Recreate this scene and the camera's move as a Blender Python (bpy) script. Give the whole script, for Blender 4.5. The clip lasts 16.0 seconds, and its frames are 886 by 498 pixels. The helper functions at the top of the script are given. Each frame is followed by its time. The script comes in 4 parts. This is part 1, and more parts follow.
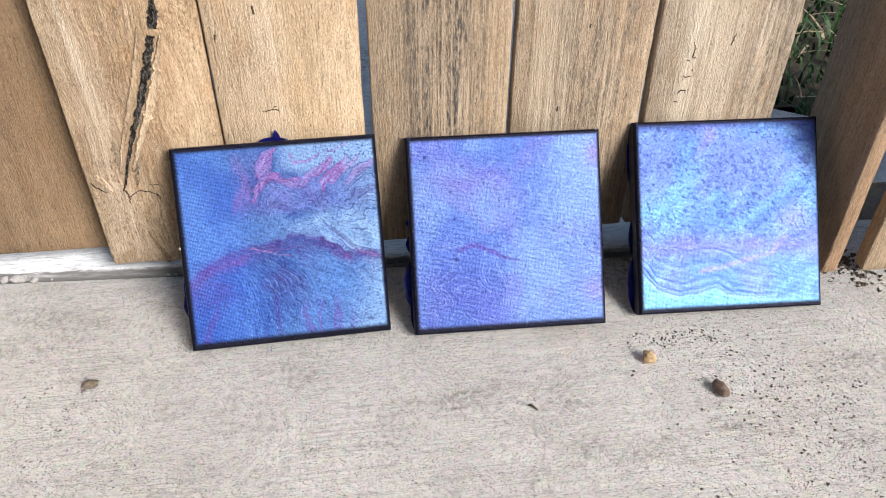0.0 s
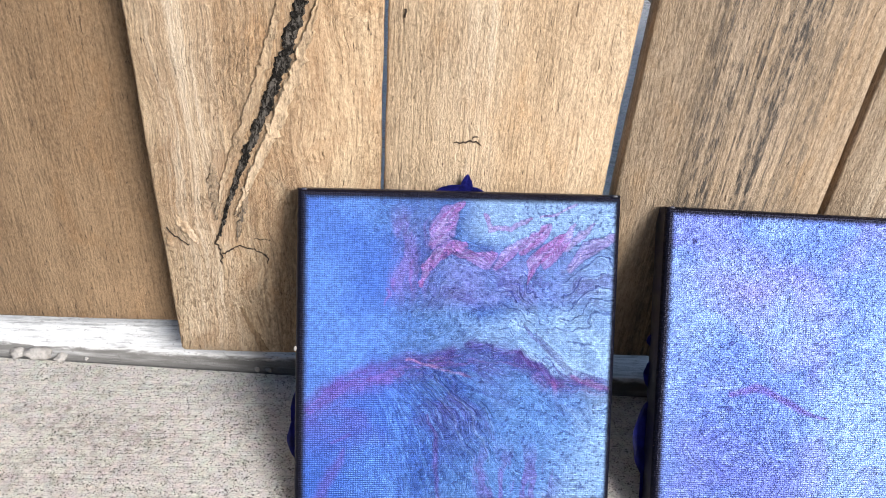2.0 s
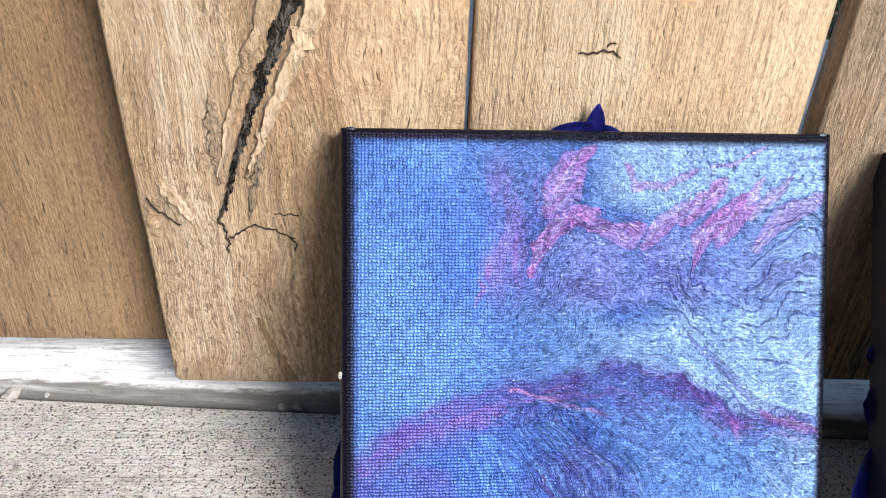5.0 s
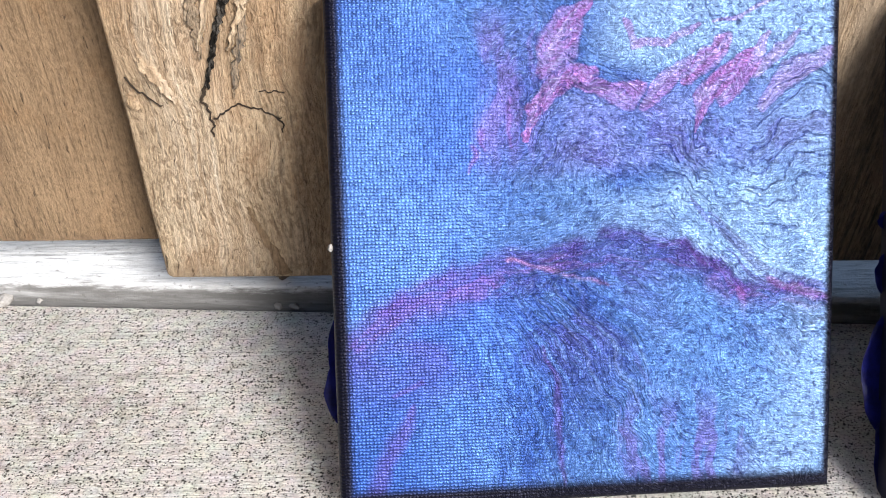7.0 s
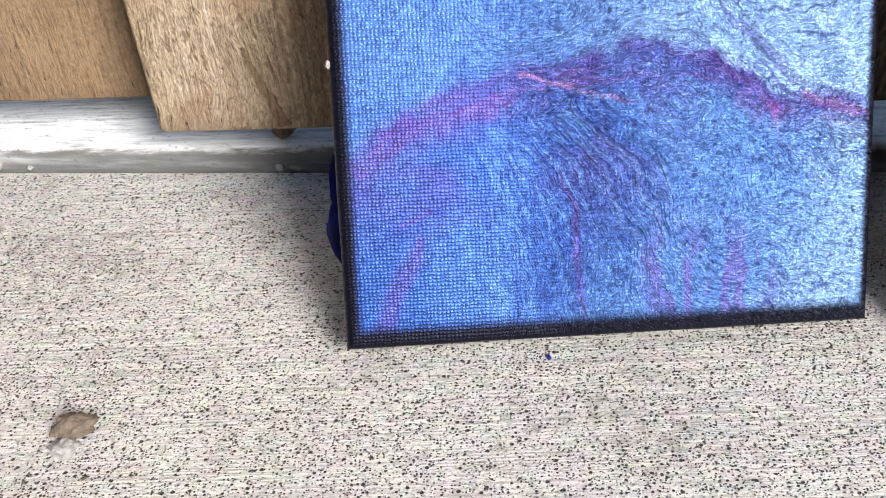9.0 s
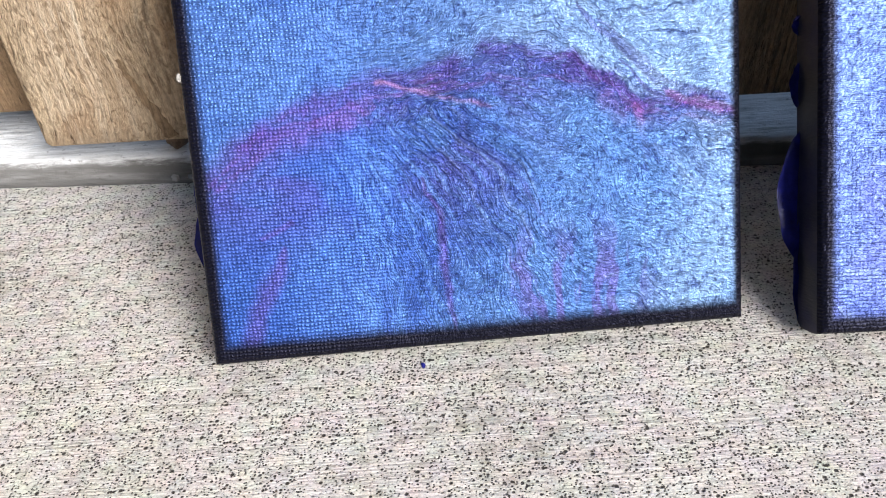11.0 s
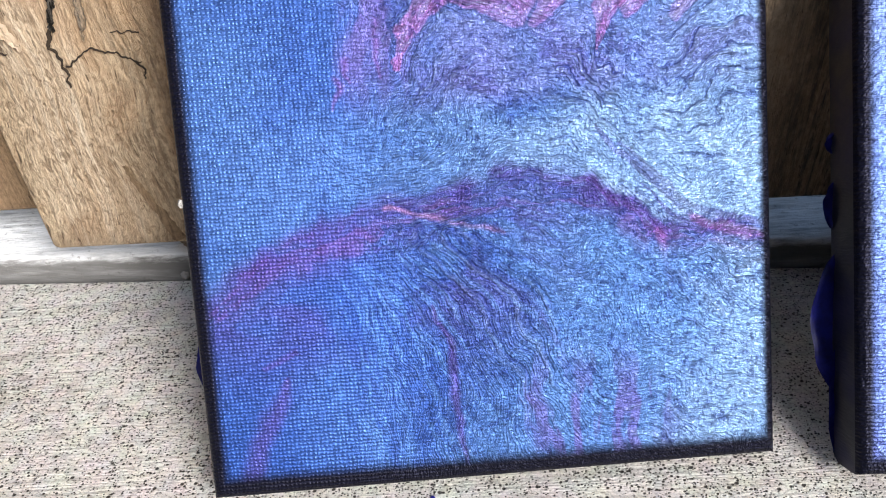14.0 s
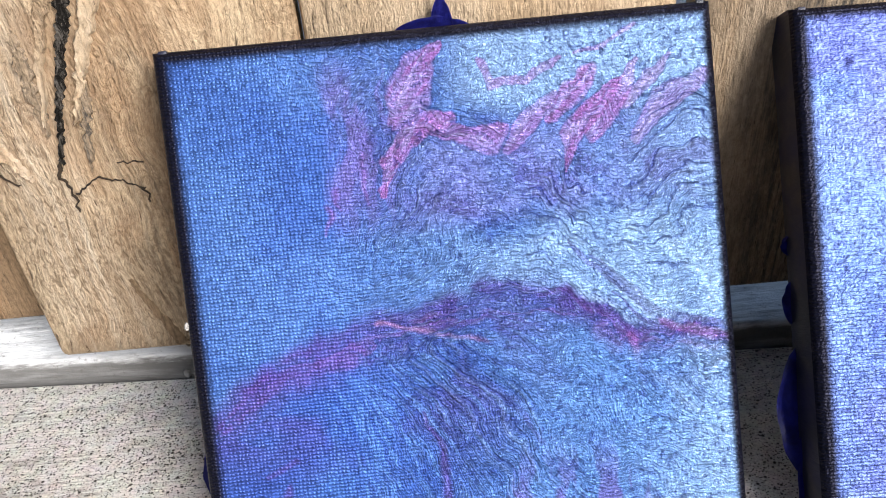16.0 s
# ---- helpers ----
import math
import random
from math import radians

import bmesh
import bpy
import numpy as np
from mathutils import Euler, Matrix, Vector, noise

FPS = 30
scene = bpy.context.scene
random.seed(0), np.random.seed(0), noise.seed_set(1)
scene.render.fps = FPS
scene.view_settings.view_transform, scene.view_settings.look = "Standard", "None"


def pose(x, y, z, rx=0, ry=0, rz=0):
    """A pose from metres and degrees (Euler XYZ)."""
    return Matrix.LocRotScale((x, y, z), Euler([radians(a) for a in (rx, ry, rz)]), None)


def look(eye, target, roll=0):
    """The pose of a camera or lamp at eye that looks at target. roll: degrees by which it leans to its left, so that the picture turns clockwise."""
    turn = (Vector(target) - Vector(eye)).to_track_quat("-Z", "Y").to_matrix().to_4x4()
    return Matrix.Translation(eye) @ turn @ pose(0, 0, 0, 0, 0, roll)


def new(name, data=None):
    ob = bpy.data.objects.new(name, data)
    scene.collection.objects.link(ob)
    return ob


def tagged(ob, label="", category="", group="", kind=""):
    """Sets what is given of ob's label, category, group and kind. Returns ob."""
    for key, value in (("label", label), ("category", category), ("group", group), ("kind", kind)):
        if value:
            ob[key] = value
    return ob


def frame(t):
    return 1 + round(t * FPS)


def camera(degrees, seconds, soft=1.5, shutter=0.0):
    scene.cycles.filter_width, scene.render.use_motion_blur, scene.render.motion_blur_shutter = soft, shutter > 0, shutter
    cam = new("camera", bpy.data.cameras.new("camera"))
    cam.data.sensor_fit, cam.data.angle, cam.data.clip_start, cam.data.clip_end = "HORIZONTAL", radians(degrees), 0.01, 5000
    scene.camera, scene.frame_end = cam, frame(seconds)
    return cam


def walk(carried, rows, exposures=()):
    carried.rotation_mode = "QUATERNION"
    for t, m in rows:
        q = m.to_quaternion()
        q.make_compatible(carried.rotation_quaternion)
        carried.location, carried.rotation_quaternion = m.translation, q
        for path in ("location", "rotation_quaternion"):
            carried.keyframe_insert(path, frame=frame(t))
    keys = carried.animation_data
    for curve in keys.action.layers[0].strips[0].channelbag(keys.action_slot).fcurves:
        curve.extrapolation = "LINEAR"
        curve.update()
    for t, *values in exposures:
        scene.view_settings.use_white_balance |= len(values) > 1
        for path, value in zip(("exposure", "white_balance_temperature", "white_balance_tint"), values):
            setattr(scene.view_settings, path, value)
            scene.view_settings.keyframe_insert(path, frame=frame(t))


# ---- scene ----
cam = camera(57.8, 16.0, soft=1.0)
PATH = [
    (0, (-0.026, -0.734, 0.616), (0.169, 0.798, -0.655), 0.2),
    (0.5, (-0.044, -0.706, 0.606), (0.141, 0.831, -0.66), 1.7),
    (1, (-0.094, -0.624, 0.57), (0.072, 0.932, -0.676), 3.1),
    (1.5, (-0.135, -0.531, 0.507), (0.006, 1.048, -0.713), 4.0),
    (2, (-0.151, -0.452, 0.452), (-0.028, 1.16, -0.724), 4.4),
    (2.5, (-0.165, -0.407, 0.42), (-0.038, 1.228, -0.725), 4.5),
    (3, (-0.18, -0.386, 0.393), (-0.048, 1.268, -0.724), 4.5),
    (3.2, (-0.185, -0.376, 0.389), (-0.056, 1.288, -0.714), 4.4),
    (5.3, (-0.179, -0.322, 0.319), (-0.115, 1.327, -0.812), 1.9),
    (5.5, (-0.178, -0.322, 0.315), (-0.114, 1.32, -0.824), 1.7),
    (6, (-0.177, -0.324, 0.31), (-0.116, 1.307, -0.846), 1.2),
    (6.5, (-0.175, -0.328, 0.296), (-0.119, 1.286, -0.883), 0.7),
    (7, (-0.174, -0.334, 0.291), (-0.124, 1.261, -0.915), 0.3),
    (7.5, (-0.177, -0.334, 0.279), (-0.135, 1.241, -0.954), -0.1),
    (8, (-0.176, -0.338, 0.267), (-0.143, 1.217, -0.991), -0.5),
    (8.5, (-0.175, -0.341, 0.254), (-0.151, 1.192, -1.03), -1.0),
    (9, (-0.173, -0.346, 0.24), (-0.158, 1.167, -1.068), -1.6),
    (9.5, (-0.169, -0.346, 0.232), (-0.156, 1.156, -1.089), -2.1),
    (10, (-0.157, -0.347, 0.235), (-0.14, 1.152, -1.089), -2.6),
    (10.2, (-0.148, -0.349, 0.236), (-0.124, 1.149, -1.09), -2.7),
    (12.3, (-0.116, -0.318, 0.248), (-0.106, 1.203, -1.051), -3.8),
    (12.5, (-0.116, -0.316, 0.244), (-0.112, 1.213, -1.047), -3.8),
    (13, (-0.116, -0.311, 0.247), (-0.138, 1.216, -1.045), -4.1),
    (13.5, (-0.115, -0.309, 0.251), (-0.148, 1.228, -1.028), -4.1),
    (14, (-0.116, -0.307, 0.259), (-0.153, 1.241, -1.007), -4.2),
    (14.5, (-0.116, -0.307, 0.269), (-0.147, 1.259, -0.974), -4.4),
    (15, (-0.117, -0.305, 0.278), (-0.143, 1.277, -0.945), -4.7),
    (15.5, (-0.115, -0.307, 0.285), (-0.134, 1.294, -0.914), -5.2),
    (16, (-0.112, -0.309, 0.293), (-0.12, 1.303, -0.891), -5.5),
]
walk(cam, [(t, look(eye, target, roll)) for t, eye, target, roll in PATH], [(0.0, 0.95, 6250, 10), (3.0, 1.02, 6250, 10), (5.5, 1.06, 6250, 10), (10.0, 1.06, 6250, 10), (12.5, 1.02, 6250, 10), (16.0, 1.02, 6250, 10)])

# ---- light ----
world = bpy.data.worlds.new("sky")
scene.world = world
world.use_nodes = True
wn = world.node_tree
sky = wn.nodes.new("ShaderNodeTexSky")
sky.sky_type, sky.sun_disc = "NISHITA", False
sky.sun_elevation, sky.sun_rotation = radians(34), radians(143)
sky.air_density, sky.dust_density, sky.ozone_density = 1.0, 1.5, 1.0
wn.links.new(sky.outputs[0], wn.nodes["Background"].inputs[0])
wn.nodes["Background"].inputs[1].default_value = 0.078
sun_data = bpy.data.lights.new("sun", "SUN")
sun_data.energy, sun_data.angle, sun_data.color = 3.4, radians(27), (1.0, 0.98, 0.95)
sun = new("sun", sun_data)
sun.matrix_world = look((0.50, -0.66, 0.56), (0, 0, 0))


# ---- node helpers ----
class Mat:
    """A node material with short calls."""

    def __init__(self, name, rough=0.7, metal=0.0, spec=0.5):
        self.m = bpy.data.materials.new(name)
        self.m.use_nodes = True
        self.t = self.m.node_tree
        self.b = self.t.nodes["Principled BSDF"]
        self.b.inputs["Roughness"].default_value = rough
        self.b.inputs["Metallic"].default_value = metal
        self.b.inputs["Specular IOR Level"].default_value = spec
        self.tc = self.t.nodes.new("ShaderNodeTexCoord").outputs["Object"]

    def put(self, sock, v):
        if isinstance(v, bpy.types.NodeSocket):
            self.t.links.new(v, sock)
        elif isinstance(v, tuple) and len(v) == 3 and sock.type == "RGBA":
            sock.default_value = (*v, 1)
        else:
            sock.default_value = v

    def scaled(self, s, src=None, offset=(0, 0, 0)):
        n = self.t.nodes.new("ShaderNodeMapping")
        self.put(n.inputs["Vector"], src or self.tc)
        n.inputs["Scale"].default_value = s
        self.put(n.inputs["Location"], offset)
        return n.outputs[0]

    def noise(self, scale, detail=4, rough=0.55, vec=None, warp=0.0):
        n = self.t.nodes.new("ShaderNodeTexNoise")
        self.put(n.inputs["Vector"], vec or self.tc)
        n.inputs["Scale"].default_value, n.inputs["Detail"].default_value = scale, detail
        n.inputs["Roughness"].default_value, n.inputs["Distortion"].default_value = rough, warp
        return n.outputs[0]

    def cells(self, scale, vec=None, out="Distance", rnd=1.0):
        n = self.t.nodes.new("ShaderNodeTexVoronoi")
        self.put(n.inputs["Vector"], vec or self.tc)
        n.inputs["Scale"].default_value, n.inputs["Randomness"].default_value = scale, rnd
        return n.outputs[out]

    def ramp(self, v, a, b, lo=0.0, hi=1.0):
        n = self.t.nodes.new("ShaderNodeMapRange")
        n.interpolation_type = "SMOOTHSTEP"
        self.put(n.inputs[0], v)
        for i, x in enumerate((a, b, lo, hi)):
            n.inputs[i + 1].default_value = x
        return n.outputs[0]

    def math(self, op, a, b=0.0):
        n = self.t.nodes.new("ShaderNodeMath")
        n.operation = op
        self.put(n.inputs[0], a)
        self.put(n.inputs[1], b)
        return n.outputs[0]

    def mix(self, f, a, b, kind="MIX"):
        n = self.t.nodes.new("ShaderNodeMix")
        n.data_type, n.blend_type = "RGBA", kind
        self.put(n.inputs[0], f)
        self.put(n.inputs[6], a)
        self.put(n.inputs[7], b)
        return n.outputs[2]

    def axis(self, i, vec=None):
        n = self.t.nodes.new("ShaderNodeSeparateXYZ")
        self.put(n.inputs[0], vec or self.tc)
        return n.outputs[i]

    def random_shift(self, amount):
        n = self.t.nodes.new("ShaderNodeObjectInfo")
        c = self.t.nodes.new("ShaderNodeCombineXYZ")
        for i, k in enumerate((1.0, 0.37, 0.71)):
            self.put(c.inputs[i], self.math("MULTIPLY", n.outputs["Random"], amount * k))
        a = self.t.nodes.new("ShaderNodeVectorMath")
        self.put(a.inputs[0], self.tc)
        self.put(a.inputs[1], c.outputs[0])
        self.tc = a.outputs[0]

    def bump(self, h, dist=0.001, strength=1.0, after=None):
        n = self.t.nodes.new("ShaderNodeBump")
        self.put(n.inputs["Height"], h)
        n.inputs["Distance"].default_value, n.inputs["Strength"].default_value = dist, strength
        if after:
            self.put(n.inputs["Normal"], after)
        return n.outputs[0]

    def done(self, colour=None, normal=None, rough=None):
        if colour is not None:
            self.put(self.b.inputs["Base Color"], colour)
        if normal is not None:
            self.put(self.b.inputs["Normal"], normal)
        if rough is not None:
            self.put(self.b.inputs["Roughness"], rough)
        return self.m


# ---- materials ----
def wood(name, light, dark, stain=0.0, stain_x=0.0, stain_w=0.03, pale=0.0, pale_x=0.0, swirl=0.0, rings=0.45, crumb=0.0):
    """Rough-sawn fence timber with upright grain; stain: grey weather streaks round the local x given."""
    m = Mat(name, 0.75, spec=0.3)
    x = m.axis(0)
    m.random_shift(7.0)
    base = m.tc
    if swirl:
        # the grain bends round a knot
        n = m.t.nodes.new("ShaderNodeTexNoise")
        m.put(n.inputs["Vector"], base)
        n.inputs["Scale"].default_value = 14
        a = m.t.nodes.new("ShaderNodeVectorMath")
        a.operation = "MULTIPLY_ADD"
        m.put(a.inputs[0], n.outputs["Color"])
        a.inputs[1].default_value = (swirl, 0, 0)
        m.put(a.inputs[2], base)
        m.tc = a.outputs[0]
    broad = m.noise(1.0, 3, 0.5, m.scaled((30, 30, 3.5)))
    grain = m.noise(1.0, 6, 0.66, m.scaled((170, 170, 6)), 0.35)
    fine = m.noise(1.0, 5, 0.7, m.scaled((560, 560, 42)), 0.3)
    saw = m.noise(1.0, 4, 0.75, m.scaled((560, 560, 300)))
    pores = m.noise(1.0, 3, 0.55, m.scaled((850, 850, 110)), 0.4)
    blot = m.noise(11, 5, 0.65, None, 1.2)
    warm = m.noise(1.0, 4, 0.6, m.scaled((34, 34, 16)), 1.0)
    col = m.mix(m.ramp(broad, 0.3, 0.72), light, dark)
    col = m.mix(m.ramp(warm, 0.5, 0.72, 0, 0.5), col, (dark[0] * 1.12, dark[1] * 0.98, dark[2] * 0.8))
    col = m.mix(m.ramp(grain, 0.46, 0.7, 0, rings), col, tuple(c * 0.55 for c in dark))
    col = m.mix(m.ramp(blot, 0.48, 0.72, 0, 0.4), col, (light[0] * 1.15, light[1] * 1.12, light[2] * 1.1))
    col = m.mix(m.ramp(fine, 0.46, 0.68, 0, 0.62), col, tuple(c * 0.4 for c in dark))
    col = m.mix(m.ramp(saw, 0.5, 0.66, 0, 0.42), col, tuple(c * 0.42 for c in dark))
    col = m.mix(m.ramp(saw, 0.5, 0.34, 0, 0.28), col, tuple(min(1.0, c * 1.35) for c in light))
    if pale:
        d = m.math("ABSOLUTE", m.math("SUBTRACT", x, pale_x))
        k = m.math("MULTIPLY", m.ramp(d, 0.004, 0.03, 1, 0), m.ramp(grain, 0.3, 0.6, 1, 0.2))
        col = m.mix(m.math("MULTIPLY", k, pale), col, (0.74, 0.62, 0.47))
    if stain:
        d = m.math("ABSOLUTE", m.math("SUBTRACT", x, stain_x))
        streak = m.noise(1.0, 5, 0.7, m.scaled((300, 300, 5)), 0.3)
        k = m.math("MULTIPLY", m.ramp(d, stain_w * 0.3, stain_w, 1, 0), m.ramp(streak, 0.38, 0.56))
        speck = m.ramp(m.noise(1.0, 5, 0.75, m.scaled((480, 480, 90))), 0.42, 0.58, 0.25, 1)
        col = m.mix(m.math("MULTIPLY", m.math("MULTIPLY", k, speck), stain), col, (0.06, 0.052, 0.045))
    pore = m.ramp(pores, 0.64, 0.72)
    col = m.mix(m.math("MULTIPLY", pore, 0.8), col, (0.05, 0.03, 0.016))
    h = m.math("ADD", m.math("MULTIPLY", grain, -0.7), m.math("ADD", m.math("MULTIPLY", fine, -0.8), m.math("MULTIPLY", saw, -0.9)))
    h = m.math("ADD", h, m.math("MULTIPLY", pore, -0.5))
    if crumb:
        # torn, lumpy fibres in patches
        lump = m.noise(1.0, 4, 0.62, m.scaled((430, 430, 210)), 0.8)
        torn = m.ramp(m.noise(16, 3, 0.5), 0.40, 0.58)
        col = m.mix(m.math("MULTIPLY", m.math("MULTIPLY", m.ramp(lump, 0.50, 0.36), torn), crumb), col, tuple(c * 0.45 for c in dark))
        h = m.math("ADD", h, m.math("MULTIPLY", m.math("MULTIPLY", lump, torn), 2.2 * crumb))
        patch = m.ramp(m.noise(1.0, 4, 0.6, m.scaled((24, 24, 13), offset=(2.0, 0, 5.0)), 0.6), 0.52, 0.66, 0, 0.55)
        col = m.mix(m.math("MULTIPLY", patch, crumb), col, (dark[0] * 0.72, dark[1] * 0.62, dark[2] * 0.55))
    return m.done(col, m.bump(h, 0.0022, 0.9), m.ramp(saw, 0.2, 0.8, 0.62, 0.88))


def concrete(name, light, dark, pit=0.97, lines=1.0):
    """Broom-finished concrete: fine lines along x, open pits, faint stains."""
    m = Mat(name, 0.9, spec=0.25)
    big = m.noise(3.2, 5, 0.6)
    mid = m.noise(24, 4, 0.6)
    sand = m.noise(900, 3, 0.7)
    broom = m.noise(1.0, 4, 0.6, m.scaled((8, 820, 30)), 0.3)
    broom2 = m.noise(1.0, 3, 0.55, m.scaled((26, 210, 30)))
    warm = m.noise(6.5, 3, 0.5, m.scaled((1, 1, 1), offset=(3.1, 7.7, 0)))
    col = m.mix(m.ramp(big, 0.32, 0.7), light, dark)
    col = m.mix(m.ramp(warm, 0.56, 0.75, 0, 0.45), col, (light[0] * 1.0, light[1] * 0.86, light[2] * 0.74))
    col = m.mix(m.ramp(mid, 0.46, 0.74, 0, 0.25), col, tuple(c * 0.62 for c in dark))
    col = m.mix(m.ramp(broom, 0.47, 0.66, 0, 0.55 * lines), col, tuple(c * 0.5 for c in dark))
    col = m.mix(m.ramp(sand, 0.35, 0.7, 0.0, 0.35), col, tuple(min(1, c * 1.25) for c in light))
    col = m.mix(m.ramp(m.noise(120, 5, 0.78), 0.47, 0.64, 0, 0.40), col, tuple(c * 0.5 for c in dark))
    col = m.mix(m.ramp(sand, 0.48, 0.34, 0, 0.5), col, tuple(c * 0.4 for c in dark))
    grime = m.math("MULTIPLY", m.ramp(m.noise(4.5, 5, 0.7, m.scaled((1, 1.6, 1), offset=(1.3, 2.2, 0))), 0.48, 0.68), m.ramp(m.noise(150, 5, 0.75), 0.42, 0.62))
    col = m.mix(m.math("MULTIPLY", grime, 0.75), col, (0.16, 0.13, 0.10))
    tint = m.t.nodes.new("ShaderNodeTexNoise")
    m.put(tint.inputs["Vector"], m.tc)
    tint.inputs["Scale"].default_value, tint.inputs["Detail"].default_value = 130, 3
    col = m.mix(0.13, col, m.mix(1.0, col, m.mix(1.0, tint.outputs["Color"], (2.05, 1.95, 1.8), "MULTIPLY"), "MULTIPLY"))
    # open pits in broken rows
    dense = m.noise(1.0, 5, 0.7, m.scaled((16, 45, 20)))
    row = m.scaled((840, 1080, 500))
    cell = m.cells(1.0, row)
    pick = m.axis(0, m.cells(1.0, row, "Color"))
    k = m.math("MULTIPLY", m.ramp(cell, 0.22, 0.38, 1, 0), m.ramp(m.math("ADD", pick, m.math("MULTIPLY", dense, 1.3)), 0.90, 1.10))
    big_row = m.scaled((500, 580, 200))
    cell2 = m.cells(1.0, big_row)
    pick2 = m.axis(1, m.cells(1.0, big_row, "Color"))
    k2 = m.math("MULTIPLY", m.ramp(cell2, 0.20, 0.34, 1, 0), m.ramp(m.math("ADD", pick2, m.math("MULTIPLY", dense, 1.0)), 0.95, 1.12))
    wide_row = m.scaled((230, 270, 100))
    k3 = m.math("MULTIPLY", m.ramp(m.cells(1.0, wide_row), 0.11, 0.22, 1, 0), m.ramp(m.math("ADD", m.axis(2, m.cells(1.0, wide_row, "Color")), m.math("MULTIPLY", dense, 0.7)), 1.08, 1.18))
    k2 = m.math("MAXIMUM", k2, k3)
    flecks = m.ramp(m.noise(1.0, 4, 0.7, m.scaled((420, 900, 400)), 0.5), 0.57, 0.66, 0, 0.28)
    k = m.math("MAXIMUM", k, flecks)
    k = m.math("MAXIMUM", k, k2)
    col = m.mix(m.math("MULTIPLY", k, pit), col, (0.04, 0.034, 0.029))
    h = m.math("ADD", m.math("MULTIPLY", broom, -0.6 * lines), m.math("ADD", m.math("MULTIPLY", broom2, -0.5 * lines), m.math("MULTIPLY", k, -1.6)))
    h = m.math("ADD", h, m.math("MULTIPLY", sand, 0.35))
    return m.done(col, m.bump(h, 0.0012, 0.8))


def paint_face():
    """Pearl acrylic on woven canvas; the poured colours are in the attribute, their ridges in its alpha."""
    m = Mat("pearl_acrylic_on_canvas", 0.42, 0.7, 0.35)
    a = m.t.nodes.new("ShaderNodeAttribute")
    a.attribute_name = "paint"
    wob, wob2 = m.noise(330, 3, 0.6), m.noise(290, 3, 0.6, m.scaled((1, 1, 1), offset=(3.3, 1.7, 0)))
    slub = m.ramp(m.noise(180, 3, 0.6), 0.35, 0.62, 0.65, 1.0)
    x = m.math("ADD", m.math("MULTIPLY", m.axis(0), 2 * math.pi / 0.00152), m.math("MULTIPLY", wob, 8.5))
    y = m.math("ADD", m.math("MULTIPLY", m.axis(1), 2 * math.pi / 0.00136), m.math("MULTIPLY", wob2, 7.0))
    sx, sy = m.math("SINE", x), m.math("SINE", y)
    weave = m.math("ADD", m.math("MULTIPLY", m.math("MULTIPLY", sx, sy), 0.16), m.math("ADD", m.math("MULTIPLY", sx, 0.17), m.math("MULTIPLY", sy, 0.38)))
    weave = m.math("MULTIPLY", weave, slub)
    grainy = m.noise(1500, 3, 0.7)
    fine = m.noise(420, 4, 0.65)
    bright = m.math("ADD", m.ramp(fine, 0.3, 0.72, 0.78, 1.3), m.ramp(grainy, 0.35, 0.68, -0.10, 0.12))
    col = m.mix(1.0, a.outputs["Color"], bright, "MULTIPLY")
    # the weave's shading put in the colour: gaps darker, thread tops lighter
    col = m.mix(m.ramp(weave, 0.02, -0.42, 0, 0.13), col, (0.008, 0.010, 0.06))
    col = m.mix(m.ramp(weave, 0.15, 0.6, 0, 0.09), col, m.mix(1.0, col, (1.9, 1.8, 1.5), "MULTIPLY"))
    h = m.math("ADD", weave, m.math("ADD", m.math("MULTIPLY", grainy, 0.35), m.math("MULTIPLY", fine, 0.6)))
    n1 = m.bump(h, 0.00028, 0.82)
    n2 = m.bump(a.outputs["Alpha"], 0.0010, 0.9, n1)
    return m.done(col, n2, m.ramp(fine, 0.3, 0.7, 0.38, 0.48))


def edge_paint():
    m = Mat("black_navy_edge_paint", 0.5)
    n = m.noise(60, 4, 0.6)
    w = m.noise(1.0, 2, 0.5, m.scaled((1400, 1400, 200)))
    col = m.mix(m.ramp(n, 0.35, 0.7), (0.008, 0.008, 0.014), (0.014, 0.012, 0.04))
    return m.done(col, m.bump(w, 0.0003, 0.7), m.ramp(n, 0.3, 0.7, 0.4, 0.6))


def plain(name, a, b, scale=80, rough=0.7, bump=0.001, fine=600, spec=0.4):
    m = Mat(name, rough, spec=spec)
    n, f = m.noise(scale, 4, 0.6), m.noise(fine, 3, 0.6)
    col = m.mix(m.ramp(n, 0.32, 0.68), a, b)
    col = m.mix(m.ramp(f, 0.45, 0.75, 0, 0.4), col, tuple(c * 0.5 for c in b))
    return m.done(col, m.bump(m.math("ADD", n, m.math("MULTIPLY", f, 0.5)), bump, 0.8))


